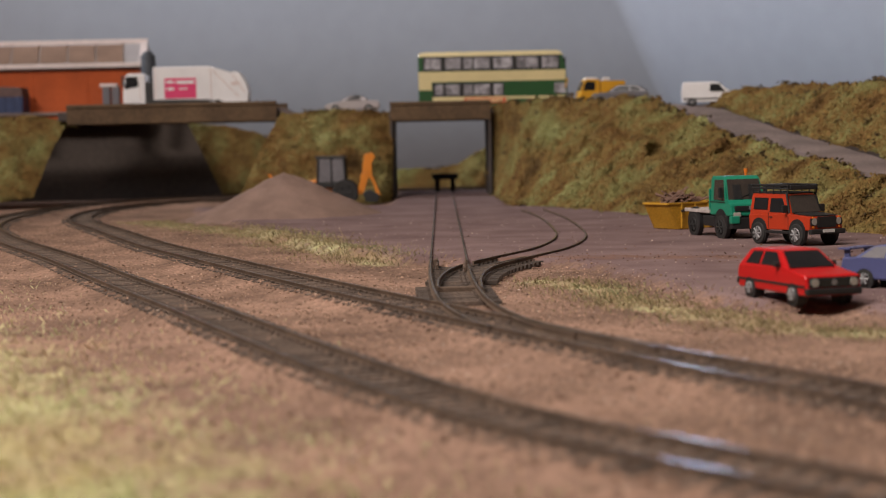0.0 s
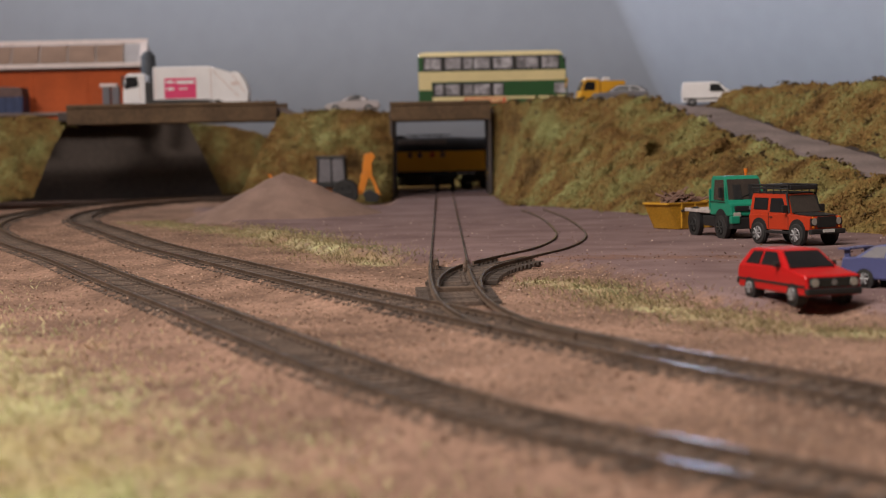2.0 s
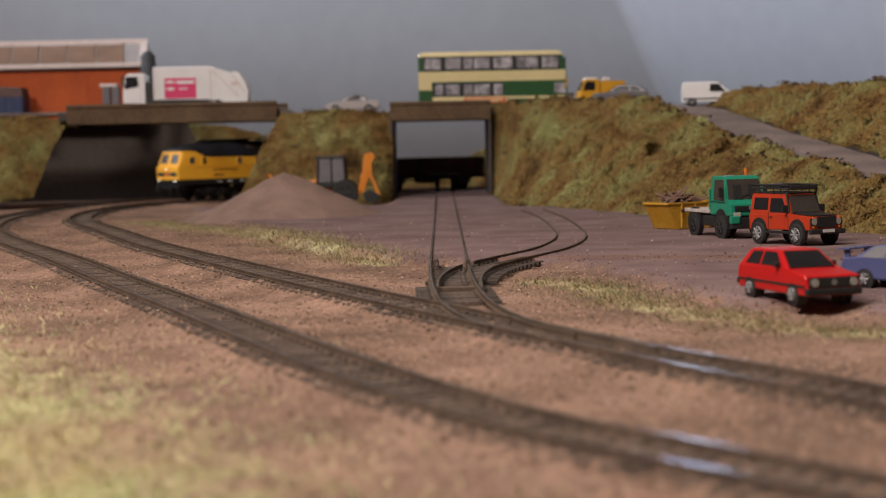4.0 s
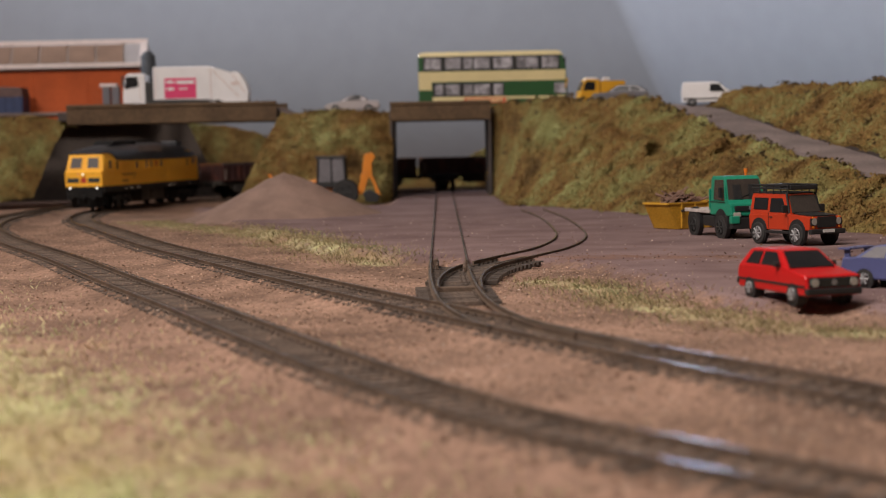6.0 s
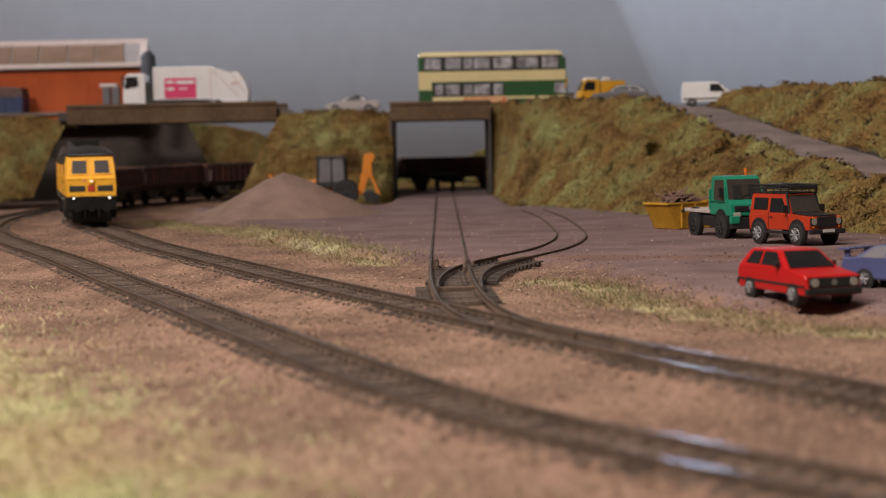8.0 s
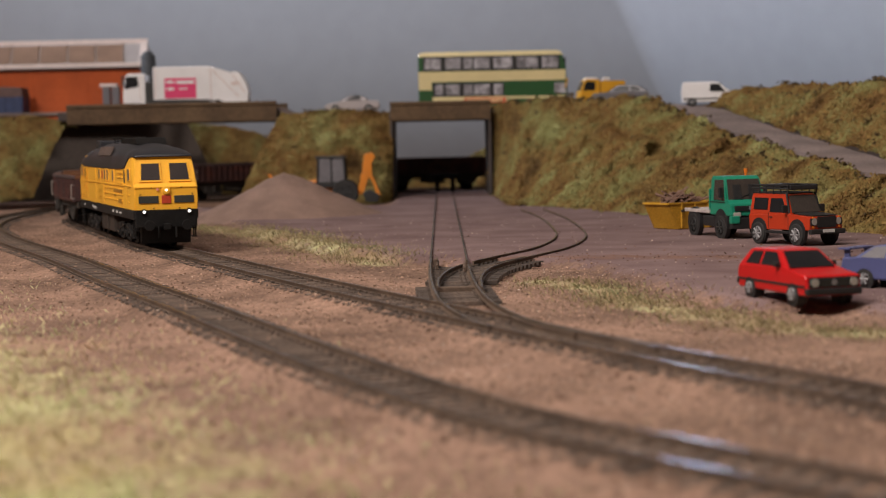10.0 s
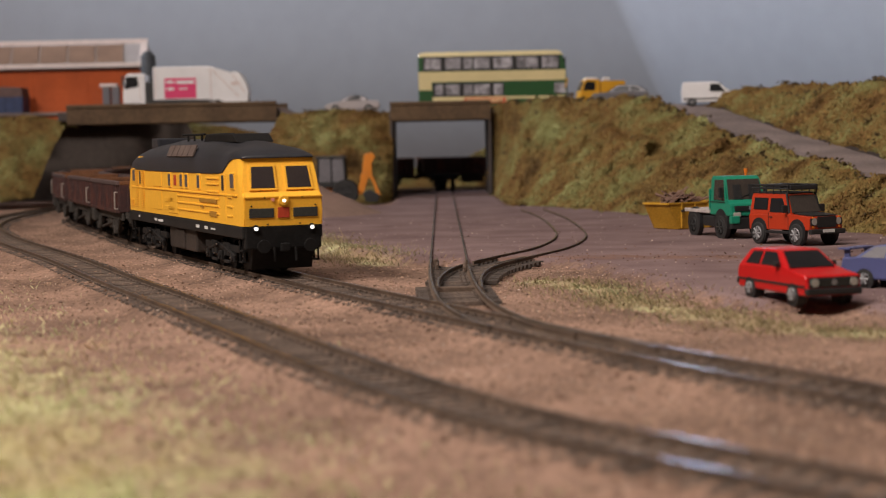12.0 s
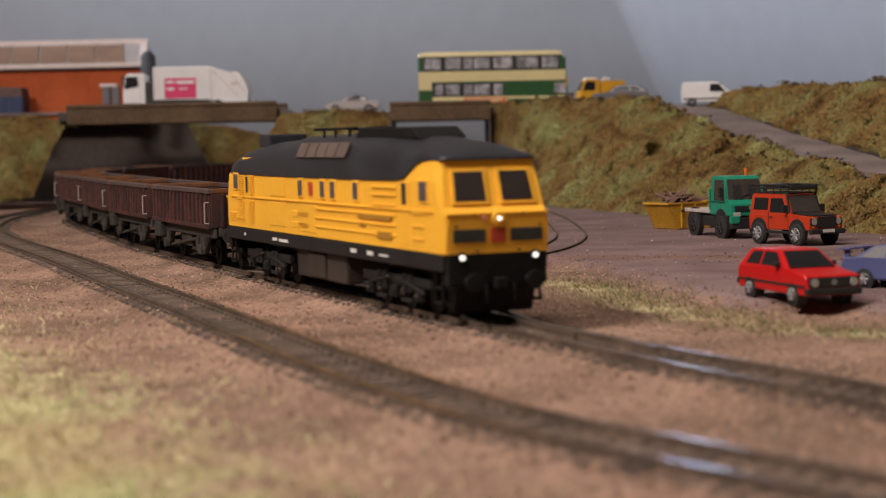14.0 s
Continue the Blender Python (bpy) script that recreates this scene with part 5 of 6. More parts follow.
def build_skip():
    t = veh("rubbish_skip", "worn yellow skip heaped with scrap timber", "skip", 142.5, 1021, -1.2, 35, size=0.9)
    b = B()

    def ring(x, z, w):
        return [(x, -w, z), (x, w, z)]

    o = [(-1.75, 1.3), (-1.1, 0.05), (1.1, 0.05), (1.75, 1.3)]
    i = [(1.62, 1.3), (1.02, 0.15), (-1.02, 0.15), (-1.62, 1.3)]
    prism(b, o + i, 0.86, 0.0)
    for s in (-1, 1):
        prism_y(b, [(-1.75, 1.3), (-1.1, 0.05), (1.1, 0.05), (1.75, 1.3)], s * 0.86, 0.05)
    body = part("body", b, P_skip, t, k=OO)
    b = B()
    for s in (-1, 1):
        box(b, -1.8, 1.8, s * 0.88 - 0.07, s * 0.88 + 0.07, 1.26, 1.36, 0.02)
        for x in (-0.9, 0.0, 0.9):
            box(b, x - 0.05, x + 0.05, s * 0.92 - 0.05, s * 0.92 + 0.05, 0.1, 1.28, 0.01)
    for e in (-1, 1):
        box(b, e * 1.76 - 0.07, e * 1.76 + 0.07, -0.9, 0.9, 1.26, 1.36, 0.02)
    part("rim", b, P_skip, body, k=OO)
    for s in (-1, 1):
        for x in (-0.9, 0.9):
            b = B()
            cyl(b, (x, s * 1.0, 0.95), (0, 1, 0), 0.07, 0.2, 10)
            part("lifting_lug", b, M_trimblack, body, k=OO)
    rng = random.Random(11)
    h = thing("scrap_heap", "brown scrap timber and rubble heaped in the skip", "scrap", pose(142.5 * MM, 1021 * MM, -1.2 * MM, 0, 0, 35) @ Matrix.Diagonal((0.9, 0.9, 0.9, 1)))
    b = B()
    bmesh.ops.create_icosphere(b, subdivisions=3, radius=1.0)
    for v in b.verts:
        v.co = Vector((v.co.x * 1.5, v.co.y * 0.78, 1.05 + max(-0.6, v.co.z) * 0.45 + 0.12 * noise.noise(v.co * 3)))
    part("rubble", b, M_wood, h, k=OO)
    for n in range(46):
        L = rng.uniform(0.3, 0.95)
        b = B()
        box(b, -L, L, -rng.uniform(0.04, 0.12), 0.08, -0.03, 0.04)
        ob = part("plank", b, M_wood, h, k=OO)
        ob.matrix_basis = pose(rng.uniform(-0.9, 0.9) * OO, rng.uniform(-0.45, 0.45) * OO, rng.uniform(1.3, 1.62) * OO, rng.uniform(-40, 40), rng.uniform(-35, 35), rng.uniform(0, 360))


def build_digger():
    t = veh("backhoe_loader", "orange model backhoe loader half hidden behind the gravel heap", "digger", -96.5, 1500, -1.2, 180, size=1.1)
    part("body", prism(B(), [(-1.5, 0.55), (-1.5, 1.2), (0.3, 1.3), (2.4, 1.35), (2.5, 0.6)], 0.5, 0.06), P_digger, t, k=OO)
    b = B()
    for x in (-0.95, 0.75):
        for s in (-1, 1):
            rod(b, (x, s * 0.78, 1.2), (x * 0.9, s * 0.72, 2.85), 0.07)
    for s in (-1, 1):
        rod(b, (-0.1, s * 0.78, 1.2), (-0.1, s * 0.72, 2.85), 0.05)
    box(b, -0.95, 0.85, -0.78, 0.78, 2.82, 2.98, 0.05)
    box(b, -0.95, 0.75, -0.8, 0.8, 1.1, 1.45, 0.04)
    cab = part("cab_frame", b, M_trimblack, t, k=OO)
    b = B()
    box(b, -0.85, 0.68, -0.72, 0.72, 1.45, 2.8, 0.03)
    part("cab_glass", b, M_window_grey, cab, k=OO)
    for s in (-1, 1):
        wheel(t, -0.9, s * 0.9, 0.78, 0.42, M_trimblack, 6)
        wheel(t, 1.9, s * 0.85, 0.5, 0.32, P_digger, 6)
    b = B()
    for s in (-1, 1):
        rod(b, (0.9, s * 0.6, 1.5), (2.6, s * 0.6, 1.2), 0.1)
        rod(b, (2.6, s * 0.6, 1.2), (3.2, s * 0.6, 0.5), 0.1)
    part("loader_arm", b, P_digger, t, k=OO)
    b = B()
    prism(b, [(3.0, 0.1), (3.9, 0.1), (3.95, 0.2), (3.2, 0.3), (3.2, 1.0), (3.0, 1.1)], 1.1, 0.02)
    prism(b, [(3.1, 1.35), (3.65, 2.0), (3.75, 1.9), (3.3, 1.25)], 0.16, 0.02)
    part("loader_bucket", b, P_digger, t, k=OO)
    b = B()
    prism(b, [(-1.55, 0.6), (-1.95, 0.65), (-2.35, 1.9), (-2.2, 2.0), (-1.85, 1.95), (-1.75, 1.4)], 0.17, 0.03)
    part("boom", b, P_digger, t, k=OO)
    b = B()
    prism(b, [(-1.9, 2.0), (-2.05, 3.05), (-2.5, 3.15), (-2.72, 2.9), (-2.45, 2.5), (-2.5, 1.6), (-2.35, 1.55), (-2.2, 2.0)], 0.17, 0.03)
    part("dipper", b, P_digger, t, k=OO)
    b = B()
    prism(b, [(-2.4, 1.7), (-2.55, 1.7), (-3.0, 0.55), (-2.6, 0.4), (-2.75, 0.75)], 0.15, 0.03)
    part("bucket_link", b, P_digger, t, k=OO)
    b = B()
    prism(b, [(-2.1, 0.2), (-2.8, 0.15), (-2.95, 0.6), (-2.3, 0.95), (-1.9, 0.7)], 0.32, 0.04)
    part("bucket", b, M_trimblack, t, k=OO)


def build_heap():
    n, m = 72, 30
    V, F = [(0, 0, 31.6)], []
    for j in range(1, m + 1):
        r = j / m
        for i in range(n):
            a = 2 * math.pi * i / n
            rx, ry = 72 + 8 * math.cos(2 * a) + 10 * noise.noise(Vector((math.cos(a), math.sin(a), 2))), 85 + 9 * math.sin(a)
            x, y = rx * r * math.cos(a), ry * r * math.sin(a)
            z = 37.0 * (1 - r) ** 1.0 - 2.4 * math.exp(-(r / 0.12) ** 2) + 3.2 * math.sin(math.pi * r) ** 2 * noise.noise(Vector((x / 26, y / 26, 1))) - 1.5 * r + 0.6 * noise.noise(Vector((x / 5, y / 5, 4)))
            if math.cos(a) < -0.1:
                z -= 3.5 * math.sin(math.pi * r) * -math.cos(a)
            V.append((x, y, z - 2.6))
    for i in range(n):
        F.append((0, 1 + i, 1 + (i + 1) % n))
        for j in range(m - 1):
            a, c = 1 + j * n, 1 + (j + 1) * n
            F.append((a + i, c + i, c + (i + 1) % n, a + (i + 1) % n))
    ob = mesh_from("spoil_mound", V, F, M_heap, smooth=True)
    ob.location = (-121 * MM, 1318 * MM, 0)
    tagged(ob, "pinkish grey heap of fine gravel tipped in the yard", "mound")


def build_buffer_stop():
    t = veh("buffer_stop", "dark timber and rail buffer stop at the siding's end", "buffer stop", 3.5, 1830, 0, 0)
    b = B()
    box(b, -14, 14, -3, 3, 12, 18, 0.6)
    part("beam", b, M_black, t)
    for s in (-1, 1):
        part("post", box(B(), s * 8.2 - 2.4, s * 8.2 + 2.4, -2, 2, -3, 13, 0.4), M_black, t)
        b = B()
        slab(b, [(s * 8.2 - 1.2, 2, 12), (s * 8.2 + 1.2, 2, 12), (s * 8.2 + 1.2, 20, -1), (s * 8.2 - 1.2, 20, -1)], 1)
        part("strut", b, M_black, t)
        b = B()
        cyl(b, (s * 9, -4, 15), (0, 1, 0), 2.4, 3, 14)
        part("buffer_pad", b, M_black, t)


def build_bus():
    t = veh("double_decker_bus", "green and cream model double-decker bus parked on the bridge", "bus", 52.5, 1741, 82.7, 1.2)
    u = 0.0434

    def X(p):
        return (p - 741) * u - 5.6

    def Z(p):
        return (190 - p) * u

    W = 1.22
    lower = part("lower_body", prism(B(), [(-5.6, 0.35), (-5.6, 2.2), (5.62, 2.2), (5.66, 0.9), (5.55, 0.35)], W, 0.06), P_busgreen, t, k=OO)
    upper = part("upper_body", prism(B(), [(-5.6, 2.15), (-5.6, 4.1), (5.35, 4.1), (5.6, 2.9), (5.64, 2.15)], lambda x, z: W - 0.06 * max(0, z - 3), 0.06), P_busgreen, t, k=OO)
    part("roof", prism(B(), [(-5.62, 4.05), (-5.55, 4.32), (-5.2, 4.43), (5.0, 4.43), (5.25, 4.32), (5.38, 4.05)], lambda x, z: 1.15 - 0.3 * max(0, z - 4.1), 0.08, 3), P_cream, t, k=OO)
    for s in (-1, 1):
        y = s * (W + 0.004)

        def plate(nm, x0, x1, p0, p1, m, par, d=0.015, inset=0.0):
            b = B()
            yy = s * (W + d - inset)
            box(b, X(x0), X(x1), min(yy, yy - s * 0.04), max(yy, yy - s * 0.04), Z(p1), Z(p0), 0.01)
            return part(nm, b, m, par, k=OO)

        plate("cream_band", 741, 998, 122, 140, P_cream, upper)
        plate("cream_corner", 741, 764, 140, 154, P_cream, lower)
        plate("cream_skirt", 765, 895, 166, 176, P_cream, lower)
        plate("advert", 820, 893, 168, 178, P_advert, lower, 0.03)
        b = B()
        for k in range(9):
            x0 = 826 + k * 7.0
            box(b, X(x0), X(x0 + 4.5), y + s * 0.03 - 0.012, y + s * 0.03 + 0.012, Z(176), Z(170))
        part("lettering_bar", b, P_cream, lower, k=OO)
        for x0, x1 in ((752, 780), (788, 815), (820, 835), (838, 865), (872, 905), (913, 950), (957, 985)):
            plate("window", x0, x1, 99, 118, M_buspane, upper, 0.02)
        for x0, x1 in ((770, 783), (788, 812), (820, 835), (838, 865), (872, 888), (978, 998)):
            plate("window", x0, x1, 145, 163, M_buspane, lower, 0.02)
        plate("window_band", 765, 890, 142, 166, M_trimblack, lower, 0.008)
        plate("window_band", 749, 988, 96, 121, M_trimblack, upper, 0.008)
        plate("cream_stripe", 896, 998, 167, 171, P_cream, lower)
    b = B()
    box(b, 5.6, 5.7, -1.0, 1.0, 1.1, 2.1, 0.03)
    part("windscreen", b, M_window, t, k=OO)
    b = B()
    box(b, 5.45, 5.6, -1.0, 1.0, 3.1, 3.9, 0.03)
    part("windscreen", b, M_window, t, k=OO)
    b = B()
    box(b, 5.62, 5.72, -1.15, -0.95, 2.0, 2.3, 0.02)
    rod(b, (5.5, -1.3, 1.6), (5.7, -1.4, 2.2), 0.05)
    part("mirror", b, P_utility, t, k=OO)
    for x in (-2.9, 2.9):
        for s in (-1, 1):
            wheel(t, x, s * 1.08, 0.48, 0.3, P_cream, 8)


def build_refuse_truck():
    t = veh("refuse_truck", "white model refuse truck with a magenta side panel", "truck", -254, 1742, 88.7, 181, size=0.955)
    part("cab", prism(B(), [(3.2, 0.55), (3.2, 2.85), (3.4, 2.98), (4.5, 2.98), (4.72, 2.85), (4.95, 1.9), (4.98, 0.5)], 1.18, 0.08), P_white, t, k=OO)
    for s in (-1, 1):
        part("door_seam", box(B(), 3.6, 3.64, s * 1.185 - 0.01, s * 1.185 + 0.01, 0.7, 2.8), P_trim, t, k=OO)
        part("cab_step", box(B(), 3.5, 4.9, s * 1.16 - 0.04, s * 1.16 + 0.04, 0.4, 0.62, 0.02), M_trimblack, t, k=OO)
    part("windscreen", slab(B(), [(4.96, -1.05, 1.95), (4.96, 1.05, 1.95), (4.78, 1.0, 2.75), (4.78, -1.0, 2.75)], 0.02), M_window, t, k=OO)
    for s in (-1, 1):
        part("side_window", slab(B(), [(3.7, s * 1.19, 1.95), (4.8, s * 1.19, 1.75), (4.66, s * 1.19, 2.72), (3.8, s * 1.19, 2.72)], 0.02), M_window, t, k=OO)
        b = B()
        box(b, 4.85, 5.0, s * 1.35 - 0.12, s * 1.35 + 0.12, 2.0, 2.8, 0.03)
        part("mirror", b, M_trimblack, t, k=OO)
        b = B()
        box(b, -0.85, 1.65, s * 1.26 - 0.015, s * 1.26 + 0.015, 0.95, 2.55, 0.01)
        p = part("side_panel", b, P_magenta, t, "magenta panel with pale bars", k=OO)
        b = B()
        for x0, x1, z0, z1 in ((0.9, 1.5, 2.15, 2.35), (-0.7, 0.7, 2.1, 2.35), (0.9, 1.45, 1.6, 1.8), (-0.2, 0.5, 1.65, 1.75)):
            box(b, x0, x1, s * 1.285 - 0.01, s * 1.285 + 0.01, z0, z1)
        part("lettering_bar", b, P_white, p, k=OO)
        for x in (-2.2, -3.4, 3.9):
            wheel(t, x, s * 1.0, 0.5, 0.32, P_white, 6)
    part("body", prism(B(), [(-4.9, 0.6), (-5.0, 1.4), (-4.75, 2.2), (-4.3, 2.9), (-3.75, 3.02), (-3.6, 2.85), (-2.6, 3.25), (-1.9, 3.45), (2.55, 3.45), (2.55, 0.85), (-2.6, 0.85), (-3.2, 0.5)], 1.22, 0.05), P_white, t, k=OO)
    for s in (-1, 1):
        for x0, z0, x1, z1 in ((-2.0, 0.95, -2.0, 3.3), (-2.1, 3.2, -4.2, 1.0), (-3.7, 2.8, -4.7, 1.3), (2.4, 0.95, 2.4, 3.35)):
            part("body_rib", rod(B(), (x0, s * 1.23, z0), (x1, s * 1.23, z1), 0.05, 6), P_trim, t, k=OO)
        part("side_skirt", box(B(), -2.4, 3.1, s * 1.12 - 0.05, s * 1.12 + 0.05, 0.45, 0.86, 0.02), M_trimblack, t, k=OO)
    b = B()
    box(b, -4.5, 4.8, -0.6, 0.6, 0.45, 0.95, 0.04)
    box(b, 2.55, 3.15, -1.0, 1.0, 0.6, 2.3, 0.04)
    part("chassis", b, M_trimblack, t, k=OO)
    b = B()
    box(b, -4.3, -3.6, -1.26, 1.26, 1.9, 2.2, 0.04)
    box(b, -4.8, -4.3, -1.1, 1.1, 0.5, 1.0, 0.04)
    part("tailgate_ram", b, P_trim, t, k=OO)


def build_white_van():
    t = veh("delivery_van", "white model delivery van parked at the top of the ramp", "van", 233, 1496, 78.4, -6, size=0.88)
    low = [(-2.0, 0.3), (-2.05, 1.0), (-1.98, 1.72), (-1.85, 1.8), (0.5, 1.8), (0.75, 1.72), (1.3, 1.1), (1.95, 0.95), (2.08, 0.8), (2.08, 0.3)]
    part("body", prism(B(), low, lambda x, z: 0.86 - 0.12 * max(0, z - 1) / 0.8, 0.08), P_white, t, k=OO)
    for s in (-1, 1):
        part("side_window", slab(B(), [(0.0, s * 0.86, 1.08), (1.1, s * 0.86, 1.08), (0.7, s * 0.79, 1.62), (0.05, s * 0.79, 1.62)], 0.03), M_window, t, k=OO)
        b = B()
        box(b, 0.9, 1.05, s * 0.95 - 0.1, s * 0.95 + 0.1, 1.05, 1.25, 0.03)
        part("mirror", b, M_trimblack, t, k=OO)
        for x in (-1.3, 1.3):
            arch(t, x, s * 0.74, 0.31)
            wheel(t, x, s * 0.78, 0.31, 0.2)
        b = B()
        box(b, -1.95, 1.9, s * 0.87 - 0.02, s * 0.87 + 0.02, 0.5, 0.6, 0.01)
        part("side_strip", b, M_trimblack, t, k=OO)
    part("windscreen", slab(B(), [(1.34, -0.76, 1.1), (1.34, 0.76, 1.1), (0.8, 0.7, 1.7), (0.8, -0.7, 1.7)], 0.02), M_window, t, k=OO)
    front_kit(t, 2.06, 0.72, 0.8, square=True, plate=False)


def build_small_cars():
    t = veh("convertible_car", "silver model convertible on the road between the bridges", "car", -87, 1718, 82.6, 180, "cars on the layout", 1.0)
    low = [(-2.0, 0.25), (-2.06, 0.6), (-1.95, 0.86), (-0.9, 0.92), (0.75, 0.86), (1.8, 0.68), (2.05, 0.5), (2.0, 0.22)]
    cab = [(-1.25, 0.85), (-0.85, 1.2), (-0.3, 1.27), (0.15, 1.25), (0.95, 0.82)]
    pn = [[(-0.75, 0.92), (-0.6, 1.18), (0.1, 1.18), (0.6, 0.9)]]
    car(t, P_silver, low, cab, 0.86, 0.78, 0.6, pn, [("windscreen", (0.88, 0.88), (0.2, 1.22)), ("rear_window", (-1.2, 0.9), (-0.85, 1.18))], (-1.25, 1.25), 0.3)
    b = B()
    prism(b, [(-1.3, 0.9), (-0.85, 1.24), (-0.3, 1.31), (0.15, 1.28), (-0.2, 1.2), (-0.85, 1.12)], 0.64, 0.02)
    part("soft_top", b, M_trimblack, t, k=OO)
    t = veh("hatchback_car", "grey model hatchback at the crest of the bank", "car", 166, 1588, 82.0, 172, "cars on the layout")
    low = [(-1.92, 0.27), (-1.99, 0.45), (-1.98, 0.78), (-1.9, 0.95), (0.7, 0.97), (1.88, 0.83), (1.99, 0.45), (1.92, 0.27)]
    cab = [(-1.93, 0.90), (-1.3, 1.36), (-0.9, 1.41), (0.0, 1.42), (0.18, 1.38), (0.92, 0.90)]
    pn = [[(-1.42, 0.98), (-1.1, 1.3), (-0.72, 1.32), (-0.74, 0.98)], [(-0.62, 0.98), (-0.6, 1.34), (0.05, 1.35), (0.55, 0.98)]]
    car(t, P_grey, low, cab, 0.83, 0.80, 0.62, pn, [("windscreen", (0.86, 0.95), (0.2, 1.36)), ("rear_window", (-1.83, 1.0), (-1.3, 1.36))], (-1.22, 1.23), 0.29)
    front_kit(t, 1.97, 0.63, 0.8, square=True)
    t = veh("utility_truck", "yellow model road-works truck with white beacons", "truck", 151, 1640, 82, 186, size=0.84)
    part("cab", prism(B(), [(0.1, 0.5), (0.1, 2.25), (0.25, 2.35), (1.2, 2.35), (1.4, 2.2), (1.75, 1.35), (1.85, 0.5)], 0.9, 0.06), P_utility, t, k=OO)
    part("windscreen", slab(B(), [(1.76, -0.75, 1.4), (1.76, 0.75, 1.4), (1.44, 0.72, 2.15), (1.44, -0.72, 2.15)], 0.02), M_window, t, k=OO)
    for s in (-1, 1):
        part("side_window", slab(B(), [(0.5, s * 0.9, 1.4), (1.55, s * 0.9, 1.4), (1.3, s * 0.9, 2.15), (0.5, s * 0.9, 2.15)], 0.02), M_window, t, k=OO)
        for x in (-1.3, 1.0):
            wheel(t, x, s * 0.78, 0.4, 0.26)
    b = B()
    box(b, -2.1, 0.0, -0.9, 0.9, 0.75, 2.2, 0.04)
    part("box_body", b, P_utility, t, k=OO)
    for x in (-0.6, 0.5, 1.0):
        b = B()
        box(b, x - 0.25, x + 0.25, -0.5, 0.5, 2.3, 2.5, 0.04)
        part("beacon", b, P_white, t, k=OO)


def build_warehouse():
    t = veh("warehouse", "orange brick warehouse with a low panelled roof", "building", -322, 1880, 86, 0)
    Wd, D, Hh, Rr = 34.0, 4.2, 4.1, 2.1
    wall = part("wall", prism_x(B(), [(0, -0.2), (D, -0.2), (D, Hh - 0.1), (0, Hh - 0.1)], -Wd, 0), P_brick, t, k=OO)
    rb = prism_x(B(), [(-0.35, Hh - 0.15), (D, Hh - 0.15), (D, Hh + Rr + 0.2), (-0.35, Hh + 0.05)], -Wd - 0.2, 0.25)
    hip = 0.5
    for v in rb.verts:
        if v.co.x > 0 and v.co.z > Hh + 1:
            v.co.x -= hip
    roof = part("roof", rb, P_roofsheet, t, k=OO)

    def z(y):
        return Hh + 0.08 + (y + 0.35) * (Rr + 0.15) / (D + 0.35)

    for i in range(14):
        x = -0.75 - i * 2.35
        part("rooflight", slab(B(), [(x - 0.9, 0.35, z(0.35)), (x - 3.1, 0.35, z(0.35)), (x - 3.1 - 0.6, D - 0.7, z(D - 0.7)), (x - 1.5, D - 0.7, z(D - 0.7))], 0.05), P_rooflight if i < 5 else P_roofsheet, roof, k=OO)
        part("glazing_bar", slab(B(), [(x - 0.8, -0.3, z(-0.3)), (x - 0.88, -0.3, z(-0.3)), (x - 1.68, D, z(D)), (x - 1.6, D, z(D))], 0.07), P_trim if i > 4 else P_rooflight, roof, k=OO)
    part("fascia", box(B(), -Wd, 0.35, -0.6, -0.36, Hh - 0.02, Hh + 0.34, 0.03), P_trim, roof, "white fascia board", k=OO)
    part("ridge_board", box(B(), -Wd, 0.3 - hip, D - 0.4, D + 0.1, Hh + Rr + 0.02, Hh + Rr + 0.42, 0.03), P_trim, roof, k=OO)
    part("hip_board", slab(B(), [(-0.25, -0.4, z(-0.4)), (0.3, -0.4, z(-0.4)), (0.3 - hip, D, z(D)), (-0.3 - hip, D, z(D))], 0.1), P_trim, roof, k=OO)
    for x0 in (-4.7, -9.2, -13.7):
        b = B()
        box(b, x0 - 0.08, x0 + 0.08, -0.06, 0.02, 0, Hh - 0.1)
        part("downpipe", b, P_brick, wall, k=OO)
    t = veh("site_container", "dark navy container standing against the warehouse", "container", -457, 1846, 86, 0)
    part("body", box(B(), -1.15, 1.15, -1.2, 1.2, 0, 1.7, 0.05), P_navy, t, k=OO)
    part("lid", prism(B(), [(-1.2, 1.7), (1.2, 1.7), (1.05, 2.45), (-1.05, 2.55)], 1.22, 0.04), mat("container_lid", (0.10, 0.055, 0.05), 0.7), t, k=OO)
    b = B()
    for i in range(4):
        box(b, -0.95 + i * 0.6, -0.85 + i * 0.6, -1.27, -1.18, 0.1, 1.7)
    part("rib", b, P_navy, t, k=OO)
    t = veh("service_cabinet", "pale grey service cabinets beside the road", "cabinet", -357, 1835, 88, 0)
    for x in (0, 0.75):
        part("cabinet", box(B(), x, x + 0.6, -0.4, 0.4, 0, 2.2, 0.04), P_grey, t, k=OO)
    part("top", box(B(), -0.2, 1.2, -0.45, 0.45, 2.2, 2.45, 0.04), P_trim, t, k=OO)
    t = veh("storage_tank", "slate blue upright storage tank behind the road", "tank", -311, 1850, 86, 0)
    b = B()
    cyl(b, (0, 0, 2.4), (0, 0, 1), 0.6, 4.8, 24)
    part("shell", b, P_slate, t, k=OO)
    b = B()
    cyl(b, (0, 0, 5.0), (0, 0, 1), 0.6, 0.4, 24, r2=0.3)
    part("cap", b, P_slate, t, k=OO)


